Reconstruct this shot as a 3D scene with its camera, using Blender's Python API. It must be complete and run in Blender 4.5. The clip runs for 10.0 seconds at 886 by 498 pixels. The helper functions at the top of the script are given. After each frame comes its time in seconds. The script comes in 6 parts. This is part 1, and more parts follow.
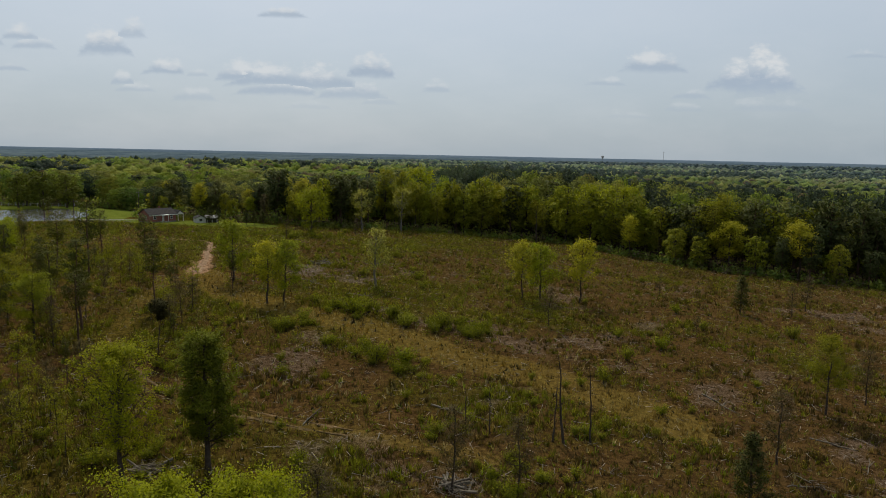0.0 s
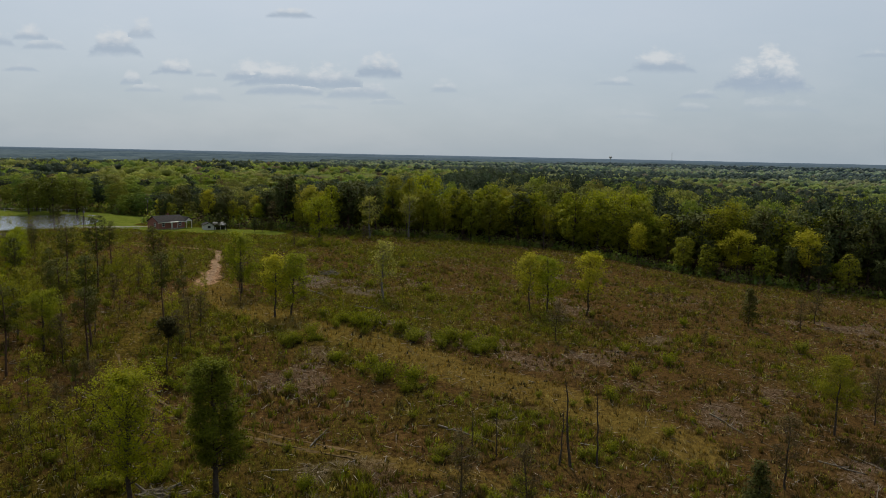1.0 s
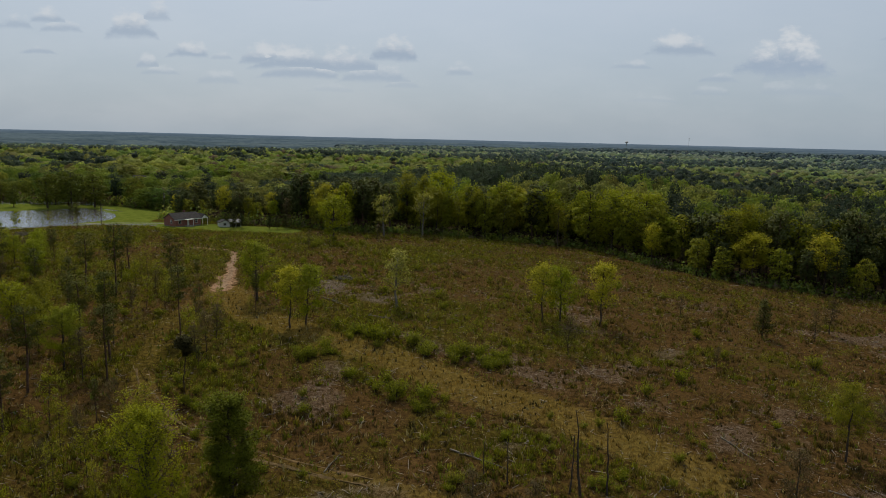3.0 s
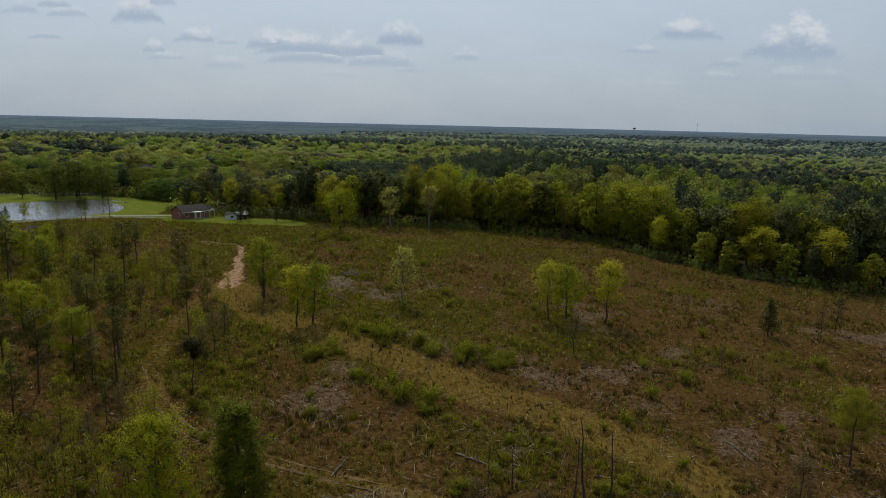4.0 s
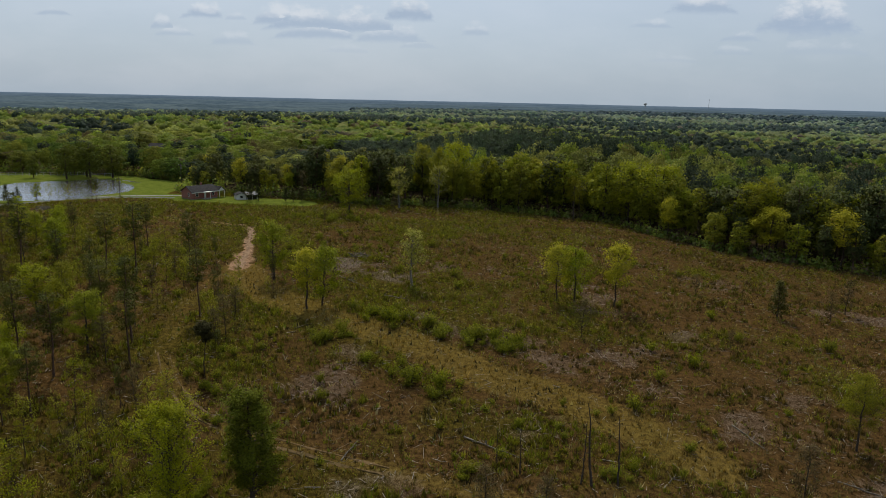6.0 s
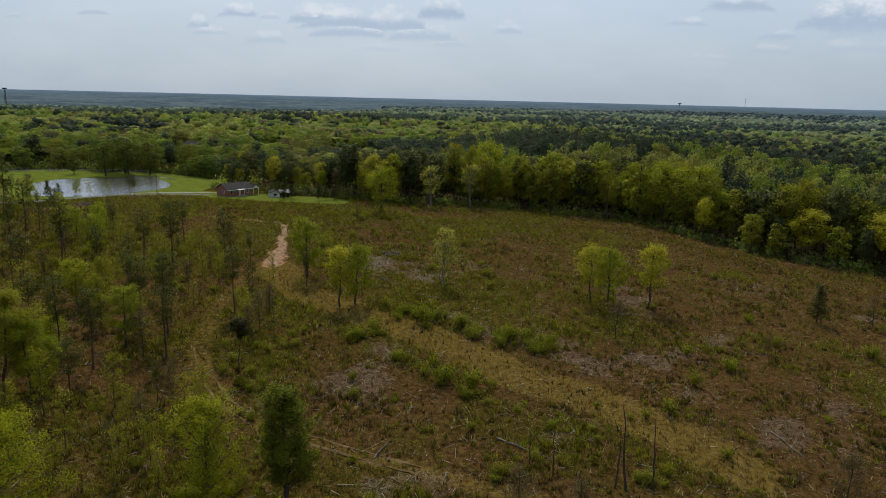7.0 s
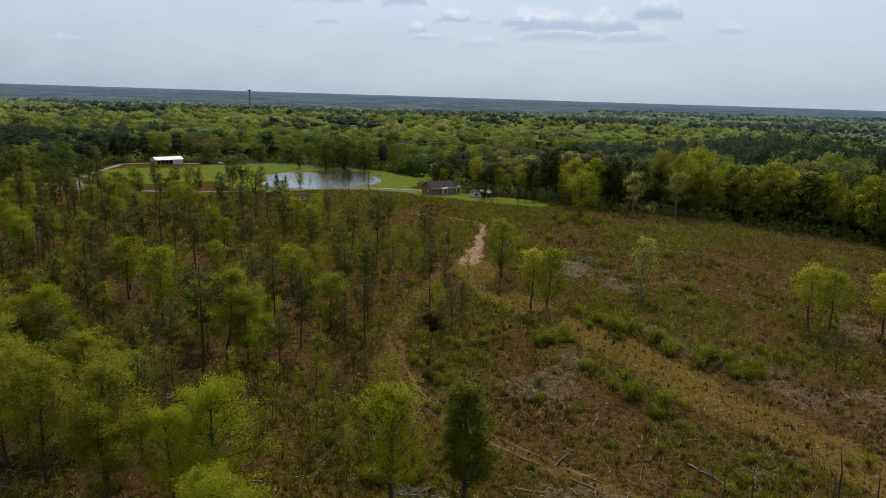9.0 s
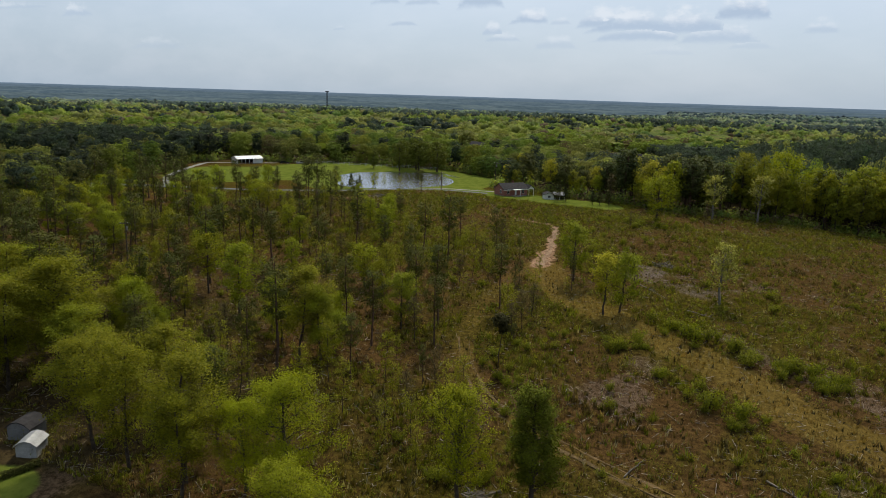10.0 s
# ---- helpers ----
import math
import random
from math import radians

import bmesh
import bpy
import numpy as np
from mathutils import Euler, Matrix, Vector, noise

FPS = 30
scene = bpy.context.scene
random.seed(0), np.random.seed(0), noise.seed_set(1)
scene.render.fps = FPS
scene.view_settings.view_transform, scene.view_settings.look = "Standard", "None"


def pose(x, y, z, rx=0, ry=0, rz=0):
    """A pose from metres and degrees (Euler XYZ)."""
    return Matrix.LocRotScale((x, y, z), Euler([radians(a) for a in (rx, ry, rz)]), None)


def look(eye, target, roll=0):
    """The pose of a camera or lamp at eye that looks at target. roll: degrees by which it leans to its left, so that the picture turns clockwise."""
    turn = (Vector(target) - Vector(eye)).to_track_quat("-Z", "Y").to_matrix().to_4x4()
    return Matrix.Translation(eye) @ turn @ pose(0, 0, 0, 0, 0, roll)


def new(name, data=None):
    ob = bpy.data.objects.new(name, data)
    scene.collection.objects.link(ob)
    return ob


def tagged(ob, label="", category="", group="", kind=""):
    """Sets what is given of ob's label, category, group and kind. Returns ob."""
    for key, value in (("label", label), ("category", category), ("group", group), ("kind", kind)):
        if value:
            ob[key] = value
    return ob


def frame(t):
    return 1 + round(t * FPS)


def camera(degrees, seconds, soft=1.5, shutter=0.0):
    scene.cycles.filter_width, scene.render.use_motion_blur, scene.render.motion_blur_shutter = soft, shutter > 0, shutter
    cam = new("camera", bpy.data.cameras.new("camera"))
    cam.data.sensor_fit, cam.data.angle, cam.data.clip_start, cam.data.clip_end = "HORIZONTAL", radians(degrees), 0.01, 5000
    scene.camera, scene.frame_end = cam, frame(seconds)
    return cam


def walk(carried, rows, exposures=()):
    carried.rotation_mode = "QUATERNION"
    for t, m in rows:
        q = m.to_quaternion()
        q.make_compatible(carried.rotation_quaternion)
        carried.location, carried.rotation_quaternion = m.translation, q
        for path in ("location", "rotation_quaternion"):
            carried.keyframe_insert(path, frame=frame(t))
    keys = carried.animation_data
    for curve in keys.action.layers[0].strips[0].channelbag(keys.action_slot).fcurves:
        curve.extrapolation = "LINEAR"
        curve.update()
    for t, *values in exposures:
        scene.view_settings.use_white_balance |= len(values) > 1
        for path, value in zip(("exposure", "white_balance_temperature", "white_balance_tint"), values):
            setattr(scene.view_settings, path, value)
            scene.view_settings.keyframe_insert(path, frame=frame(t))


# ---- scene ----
cam = camera(63.5, 10.0, soft=0.6)
PATH = [
    (0, (-0.029, 1.78, 29.852), (-0.062, 3.763, 29.593), 1.2),
    (0.5, (0.001, 1.831, 31.019), (-0.043, 3.813, 30.76), 1.2),
    (1, (-0.036, 1.974, 32.159), (-0.09, 3.956, 31.9), 1.2),
    (1.5, (-0.074, 2.067, 33.316), (-0.137, 4.049, 33.057), 1.2),
    (2, (-0.058, 2.092, 34.432), (-0.132, 4.073, 34.168), 1.2),
    (2.5, (-0.023, 2.119, 35.69), (-0.107, 4.097, 35.406), 1.3),
    (4, (-0.036, 2.163, 39.267), (-0.145, 4.131, 38.923), 1.4),
    (4.5, (0.065, 2.195, 40.001), (-0.054, 4.157, 39.635), 1.3),
    (5, (0.036, 2.159, 40.15), (-0.09, 4.118, 39.765), 1.3),
    (6.5, (-0.133, 2.233, 40.394), (-0.277, 4.185, 39.982), 1.3),
    (7, (-0.54, 2.374, 40.371), (-0.755, 4.319, 39.958), 1.4),
    (7.5, (-0.391, 2.535, 40.364), (-0.771, 4.455, 39.949), 1.5),
    (8, (-0.452, 2.812, 40.244), (-0.973, 4.698, 39.827), 1.6),
    (8.5, (-0.404, 3.109, 40.15), (-1.049, 4.956, 39.732), 1.7),
    (9, (-0.42, 3.324, 40.111), (-1.163, 5.133, 39.692), 1.8),
    (9.5, (-0.479, 3.555, 40.08), (-1.314, 5.323, 39.659), 1.8),
    (10, (-0.566, 3.583, 40.075), (-1.488, 5.307, 39.653), 1.8),
]
EXPOSURES = [(0, 0.0, 6650, 10), (2.5, -0.13, 6530, 10.5), (4.5, -0.06, 6400, 11), (6.5, 0.08, 6320, 11), (7.5, 0.2, 6320, 11), (10, 0.26, 6320, 11)]
walk(cam, [(t, look(eye, target, roll)) for t, eye, target, roll in PATH], EXPOSURES)

# ---- world, sun ----
SUN_EL, SUN_AZ = 51.0, -16.0          # degrees above the horizon; degrees to the right of straight ahead
world = bpy.data.worlds.new("sky")
scene.world = world
world.use_nodes = True


class Nodes:
    """Small helper to write node trees as expressions."""

    def __init__(self, tree):
        self.t = tree
        self.t.nodes.clear()

    def add(self, kind, values=None):
        n = self.t.nodes.new(kind)
        for k, v in (values or {}).items():
            self.put(n.inputs[k], v)
        return n

    def put(self, socket, v):
        if isinstance(v, bpy.types.NodeSocket):
            self.t.links.new(v, socket)
        elif isinstance(v, (tuple, list)) and len(v) == 3 and socket.type == "RGBA":
            socket.default_value = (*v, 1)
        else:
            socket.default_value = v

    def math(self, op, a, b=0.0, c=None, clamp=False):
        vals = {0: a, 1: b}
        if c is not None:
            vals[2] = c
        n = self.t.nodes.new("ShaderNodeMath")
        n.operation, n.use_clamp = op, clamp
        for k, v in vals.items():
            self.put(n.inputs[k], v)
        return n.outputs[0]

    def vec(self, op, a, b):
        n = self.add("ShaderNodeVectorMath", {0: a, 1: b})
        n.operation = op
        return n.outputs["Value"] if op in ("LENGTH", "DOT_PRODUCT") else n.outputs[0]

    def mix(self, f, a, b, blend="MIX"):
        n = self.add("ShaderNodeMix")
        n.data_type, n.blend_type = "RGBA", blend
        self.put(n.inputs[0], f)
        self.put(n.inputs[6], a)
        self.put(n.inputs[7], b)
        return n.outputs[2]

    def ramp(self, v, lo, hi, a=0.0, b=1.0, smooth=True):
        n = self.add("ShaderNodeMapRange", {0: v, 1: lo, 2: hi, 3: a, 4: b})
        n.interpolation_type = "SMOOTHSTEP" if smooth else "LINEAR"
        return n.outputs[0]

    def noise(self, co, scale, detail=3.0, rough=0.55):
        return self.add("ShaderNodeTexNoise", {"Vector": co, "Scale": scale, "Detail": detail, "Roughness": rough}).outputs[0]

    def attr(self, name):
        n = self.add("ShaderNodeAttribute")
        n.attribute_name = name
        return n


# clouds: across, base (tangents from straight ahead), half width, height, thickness
CLOUDS_WEST = [(-0.241, 0.184, 0.035, 0.014, 0.8), (-0.486, 0.134, 0.036, 0.035, 0.85), (-0.448, 0.155, 0.022, 0.024, 0.6), (-0.603, 0.149, 0.027, 0.016, 0.7), (-0.584, 0.137, 0.031, 0.015, 0.6),
               (-0.618, 0.106, 0.024, 0.011, 0.6), (-0.651, 0.141, 0.028, 0.019, 0.6), (-0.463, 0.092, 0.015, 0.018, 0.6), (-0.407, 0.107, 0.029, 0.02, 0.8), (-0.446, 0.081, 0.028, 0.011, 0.45),
               (-0.363, 0.071, 0.035, 0.018, 0.45), (-0.302, 0.1, 0.037, 0.023, 0.8), (-0.257, 0.095, 0.062, 0.027, 0.85), (-0.187, 0.093, 0.054, 0.029, 0.85), (-0.25, 0.082, 0.055, 0.021, 0.8),
               (-0.144, 0.079, 0.051, 0.024, 0.7), (-0.359, 0.103, 0.016, 0.01, 0.4), (-0.107, 0.07, 0.025, 0.013, 0.4), (-0.121, 0.109, 0.035, 0.029, 0.95)]
CLOUDS_EAST = [(-0.207, 0.062, 0.035, 0.011, 0.3), (-0.03, 0.088, 0.021, 0.014, 0.5), (0.263, 0.123, 0.046, 0.025, 0.85), (0.401, 0.104, 0.065, 0.039, 1), (0.404, 0.104, 0.025, 0.055, 1),
               (0.427, 0.105, 0.033, 0.033, 1), (0.201, 0.101, 0.029, 0.01, 0.45), (0.319, 0.086, 0.028, 0.013, 0.55), (0.308, 0.069, 0.027, 0.012, 0.35), (0.549, 0.144, 0.026, 0.01, 0.5),
               (0.425, 0.071, 0.059, 0.017, 0.3), (0.228, 0.057, 0.035, 0.009, 0.25), (0.598, 0.144, 0.03, 0.01, 0.5), (-1.414, 0.14, 0.055, 0.022, 0.5), (-0.62, 0.106, 0.025, 0.009, 0.45),
               (-0.741, 0.1, 0.013, 0.007, 0.3), (-1.178, 0.074, 0.083, 0.019, 0.25), (-1.625, 0.158, 0.113, 0.012, 0.3)]


def cloud_group():
    """Flat-based cumulus with lumpy tops: how thick, and how high in its cloud a point lies."""
    g = bpy.data.node_groups.new("cloud_density", "ShaderNodeTree")
    g.interface.new_socket("uv", in_out="INPUT", socket_type="NodeSocketVector")
    g.interface.new_socket("density", in_out="OUTPUT", socket_type="NodeSocketFloat")
    g.interface.new_socket("height", in_out="OUTPUT", socket_type="NodeSocketFloat")
    n = Nodes(g)
    uv = n.add("NodeGroupInput").outputs[0]
    stretched = n.vec("MULTIPLY", uv, (1.0, 1.7, 1.0))
    puff, broad = n.noise(stretched, 55.0, 5.0, 0.6), n.noise(stretched, 22.0, 2.0, 0.5)
    lump = n.math("ADD", n.math("MULTIPLY", n.math("SUBTRACT", puff, 0.5), 1.6), n.math("MULTIPLY", n.math("SUBTRACT", broad, 0.5), 1.5))
    total, height = None, None
    for u, v, a, b, thick in CLOUDS_WEST + CLOUDS_EAST:
        d = n.vec("MULTIPLY", n.vec("SUBTRACT", uv, (u, v, 0)), (1 / a, 1 / b, 0))
        sep = n.add("ShaderNodeSeparateXYZ", {0: d})
        lx, ly = sep.outputs[0], sep.outputs[1]
        dome = n.math("SUBTRACT", n.math("SUBTRACT", 1.0, n.math("POWER", n.math("ABSOLUTE", lx), 2.6)), ly)
        base = n.math("MULTIPLY_ADD", ly, 2.2, 0.6)
        inside = n.math("MINIMUM", n.math("ADD", dome, lump), n.math("ADD", base, n.math("MULTIPLY", lump, 0.4)))
        m = n.math("MULTIPLY", n.ramp(inside, -0.1, 0.65), thick)
        if total is None:
            total, height = m, ly
        else:
            wins = n.math("GREATER_THAN", m, total)
            height = n.math("ADD", n.math("MULTIPLY", wins, ly), n.math("MULTIPLY", n.math("SUBTRACT", 1.0, wins), height))
            total = n.math("MAXIMUM", total, m)
    out = n.add("NodeGroupOutput")
    g.links.new(total, out.inputs[0])
    g.links.new(n.math("ADD", height, n.math("MULTIPLY", lump, 0.45)), out.inputs[1])
    return g


def build_sky():
    n = Nodes(world.node_tree)
    co = n.add("ShaderNodeTexCoord").outputs["Generated"]
    sep = n.add("ShaderNodeSeparateXYZ", {0: co})
    ahead = n.math("MAXIMUM", sep.outputs[1], 0.02)
    u, v = n.math("DIVIDE", sep.outputs[0], ahead), n.math("DIVIDE", sep.outputs[2], ahead)
    uv = n.add("ShaderNodeCombineXYZ", {0: u, 1: v}).outputs[0]
    clouds = n.add("ShaderNodeGroup")
    clouds.node_tree = cloud_group()
    n.put(clouds.inputs[0], uv)
    dens, height = clouds.outputs[0], clouds.outputs[1]
    air = n.add("ShaderNodeTexSky")
    air.sky_type, air.sun_disc, air.sun_elevation, air.sun_rotation = "NISHITA", False, radians(SUN_EL), radians(SUN_AZ)
    air.altitude, air.air_density, air.dust_density, air.ozone_density = 150.0, 1.0, 2.5, 1.0
    sky = air.outputs[0]
    clear = n.mix(1.0, sky, (0.105, 0.105, 0.105), "MULTIPLY")
    # thin high veil over the whole sky, thicker towards the zenith glare and thinner low down
    up = n.math("MAXIMUM", sep.outputs[2], 0.0)
    high = n.noise(n.vec("MULTIPLY", uv, (1.0, 2.5, 1.0)), 5.0, 4.0, 0.6)
    veil = n.mix(n.ramp(up, 0.0, 0.24), (0.375, 0.463, 0.545), (0.505, 0.585, 0.68))
    veil = n.mix(n.ramp(high, 0.35, 0.7, 0.0, 0.22), veil, (0.57, 0.628, 0.7))
    # the veil scatters light forwards: bright below the sun, dim in the opposite sky
    s_el, s_az = radians(SUN_EL), radians(SUN_AZ)
    near_sun = n.vec("DOT_PRODUCT", co, (math.cos(s_el) * math.sin(s_az), math.cos(s_el) * math.cos(s_az), math.sin(s_el)))
    scatter = n.math("MULTIPLY", n.ramp(near_sun, -0.45, 0.5, 0.66, 1.0), n.ramp(near_sun, 0.4, 0.9, 0.97, 1.05))
    base = n.mix(1.0, n.mix(0.84, clear, veil), scatter, "MULTIPLY")
    puff = n.mix(n.ramp(height, 0.08, 0.66), (0.375, 0.458, 0.562), (0.645, 0.685, 0.722))
    final = n.mix(n.math("MULTIPLY", dens, n.ramp(v, 0.04, 0.1, 0.4, 1.0)), base, puff)
    bg = n.add("ShaderNodeBackground", {0: final, 1: 1.0})
    out = n.add("ShaderNodeOutputWorld")
    n.put(out.inputs[0], bg.outputs[0])


build_sky()
sun_data = bpy.data.lights.new("sun", "SUN")
sun_data.energy, sun_data.angle, sun_data.color = 2.9, radians(2.5), (1.0, 0.91, 0.72)
sun = new("sun", sun_data)
s_el, s_az = radians(SUN_EL), radians(SUN_AZ)
sun.matrix_world = look((0, 0, 200), (-200 * math.cos(s_el) * math.sin(s_az), -200 * math.cos(s_el) * math.cos(s_az), 200 - 200 * math.sin(s_el)))


# ---- noise and land ----
def vnoise(x, y, size, seed=0):
    """Smooth value noise, 0 to 1, at a size in metres."""
    x, y = np.asarray(x, float) / size, np.asarray(y, float) / size
    ix, iy = np.floor(x), np.floor(y)
    fx, fy = x - ix, y - iy
    fx, fy = fx * fx * (3 - 2 * fx), fy * fy * (3 - 2 * fy)

    def h(a, b):
        s = np.sin(a * 127.1 + b * 311.7 + seed * 74.7) * 43758.5453
        return s - np.floor(s)
    return (h(ix, iy) * (1 - fx) + h(ix + 1, iy) * fx) * (1 - fy) + (h(ix, iy + 1) * (1 - fx) + h(ix + 1, iy + 1) * fx) * fy


def sstep(v, a, b):
    t = np.clip((np.asarray(v, float) - a) / (b - a), 0, 1)
    return t * t * (3 - 2 * t)


def line_dist(x, y, pts):
    """Distance to a polyline."""
    best = np.full(np.shape(x), 1e9)
    for (ax, ay), (bx, by) in zip(pts[:-1], pts[1:]):
        dx, dy = bx - ax, by - ay
        t = np.clip(((x - ax) * dx + (y - ay) * dy) / (dx * dx + dy * dy), 0, 1)
        best = np.minimum(best, np.hypot(x - ax - t * dx, y - ay - t * dy))
    return best


POND = (-153.5, 247.5, 28.5, 22.0, radians(106))
POND_Z = 6.1


def pond_r(x, y):
    cx, cy, a, b, r = POND
    dx, dy = x - cx, y - cy
    px, py = dx * math.cos(r) + dy * math.sin(r), -dx * math.sin(r) + dy * math.cos(r)
    return np.hypot(px / a, py / b) + 0.3 * (vnoise(x, y, 13, 3) - 0.5)


def land(x, y):
    """Height of the ground."""
    x, y = np.asarray(x, float), np.asarray(y, float)
    X, Y = 130 * np.tanh(x / 130), 150 + 140 * np.tanh((y - 150) / 140)
    z = -5.8947 - 0.02259 * X + 0.12579 * Y - 0.0002345 * X * X - 0.0001791 * X * Y - 0.0003865 * Y * Y
    r = np.hypot(x, y)
    z = z + sstep(r, 420, 1300) * (10 * (vnoise(x, y, 700, 5) - 0.5) + 3 + np.maximum(0, -z) * 0.7)
    z = z - 12 * sstep(r, 700, 1200) * sstep(-x / np.maximum(r, 1.0), -0.25, 0.3) + 11 * sstep(r, 1250, 2100) * sstep(x / np.maximum(r, 1.0), -0.35, 0.1) - 60 * sstep(r, 2150, 2700)
    z = z + 0.5 * (vnoise(x, y, 22, 1) - 0.5)
    k = 1 - sstep(pond_r(x, y), 1.0, 1.5)
    return z * (1 - k) + (POND_Z - 0.8 + 0.8 * sstep(pond_r(x, y), 0.8, 1.12)) * k


DIRT_PATH = [(-66.7, 186.1), (-62.6, 182.5), (-60.6, 177), (-58.6, 170), (-57.4, 165), (-54.6, 157), (-53.0, 149), (-51.0, 141)]
SIDE_PATH = [(-66, 185), (-74, 187), (-86, 189), (-98, 193)]
TAN_WAY = [(-50, 141), (-44, 130), (-38, 123.5), (-28, 116), (-14, 108), (-0.4, 97), (11, 91), (17.5, 86), (25, 78)]
TRACK = [(-51, 141), (-53, 134), (-52.5, 127), (-50.6, 111), (-46.2, 96.5), (-42.1, 89), (-36.7, 81.8), (-32.5, 78.4), (-28.8, 76.6), (-25.3, 75.1), (-18.9, 73), (-10, 70.5), (2, 67.5), (14, 63)]
ROAD = [(-330, 120), (-260, 145), (-194, 169), (-166, 179), (-145, 197), (-131, 217), (-118, 227), (-104, 230)]
BARN_LANE = [(-194, 169), (-212, 184), (-230, 209), (-246, 236), (-240, 243), (-226, 262)]
FIELD_EDGE = [(-140, 262), (-118, 252), (-108, 247), (-75, 243), (-45, 240), (-10, 250), (27, 258), (44, 250), (52, 226), (64, 214), (76, 203), (90, 197), (103, 192), (150, 186), (320, 176)]


def edge_y(x):
    return np.interp(x, [p[0] for p in FIELD_EDGE], [p[1] for p in FIELD_EDGE])


def in_lawn(x, y):
    """Mown grass: the pasture round the pond and the house's yard, 0 to 1."""
    a = sstep(line_dist(x, y, [(-204, 208), (-198, 235), (-185, 256)]), 28, 22)
    b = 1 - sstep(pond_r(x, y), 1.7, 1.95)
    b = np.maximum(b, sstep(line_dist(x, y, [(-204, 258), (-196, 276)]), 22, 17))
    c = sstep(line_dist(x, y, [(-120, 233), (-100, 231), (-82, 230), (-66, 232)]), 10, 7)
    d = sstep(line_dist(x, y, [(-126, 262), (-118, 290)]), 11, 8)
    e = sstep(line_dist(x, y, [(-185, 430), (-125, 455), (-100, 480)]), 22, 14)
    f = sstep(line_dist(x, y, [(-72, 36), (-68, 38)]), 6, 3)
    f = np.maximum(f, sstep(line_dist(x, y, [(-170, 352), (-184, 372), (-205, 425), (-221, 446)]), 14, 9))
    f = np.maximum(f, sstep(line_dist(x, y, [(-100, 385), (-108, 440)]), 17, 11))
    lawn = np.maximum.reduce([a, b, c, d, e, f])
    # south of the road it is rough ground
    south = (x > -190) & (x < -104) & (y < np.interp(x, [p[0] for p in ROAD], [p[1] for p in ROAD]) - 3)
    return np.where(south & (y > 100), 0.0, lawn)


def in_wood(x, y):
    """Closed woodland, 0 to 1."""
    e = edge_y(x) + 6 * (vnoise(x, y, 15, 8) - 0.5)
    w = sstep(y - e, -1, 1)
    left = sstep(-x - (150 + 0.5 * (y - 60)), 0, 14) * sstep(y, 20, 60)
    near = sstep(-x, 95, 110) * sstep(y, 75, 55)
    w = np.maximum.reduce([w, left, near])
    return w * (1 - in_lawn(x, y)) * (1 - sstep(-line_dist(x, y, ROAD), -7, -4)) * (1 - sstep(-line_dist(x, y, BARN_LANE), -6, -4))


SLASH = [(-27.5, 147.5, 10), (-21.5, 143.5, 7), (-33, 151, 6), (22.4, 97, 6), (6.7, 84, 6), (2, 62, 7), (41, 86, 8), (-26, 61, 5), (-3, 133.6, 6), (-14, 138, 6), (33, 84, 4), (60, 100, 8), (50, 160, 10), (20, 175, 9), (-70, 62, 7), (-128, 193, 8)]


def in_slash(x, y):
    s = np.zeros(np.shape(x))
    for a, b, r in SLASH:
        s = np.maximum(s, (1.0 if 140 < b < 152 else 0.52) * (1 - sstep(np.hypot((x - a) * 0.75, (y - b) * 1.1) + 3 * (vnoise(x, y, 5, 15) - 0.5), 0.3 * r, r)))
    litter = 0.5 * sstep(0.6 * vnoise(x, y, 11, 13) + 0.4 * vnoise(x, y, 3.5, 14), 0.52, 0.74) * sstep(x, -60, -20) * sstep(y, 190, 150) * sstep(line_dist(x, y, TAN_WAY), 4, 9)
    return np.maximum(s * (0.2 + 0.85 * vnoise(x, y, 2.2, 12)), litter)


def greenness(x, y):
    g = 0.55 * vnoise(x, y, 17, 21) + 0.3 * vnoise(x, y, 5.5, 22) + 0.15 * vnoise(x, y, 1.7, 23)
    return np.clip((g - 0.33) * 2.4 - 0.42 * sstep(x, -12, 50) + 0.3 * sstep(y, 110, 190) * sstep(-x, -30, 20) + 0.1 * sstep(-x, 42, 75), 0, 1)


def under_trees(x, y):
    """Leaf litter below the close trees by the sheds; in the thinned stand its dark colour also paints the pines'
    shade, 0 to 1.
    """
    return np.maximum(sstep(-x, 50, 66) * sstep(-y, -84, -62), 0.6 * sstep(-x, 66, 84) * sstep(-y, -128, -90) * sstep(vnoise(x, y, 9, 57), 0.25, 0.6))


# ---- materials ----
def material(name, fill):
    m = bpy.data.materials.new(name)
    m.use_nodes = True
    n = Nodes(m.node_tree)
    surface = fill(n)
    out = n.add("ShaderNodeOutputMaterial")
    n.put(out.inputs[0], surface)
    return m


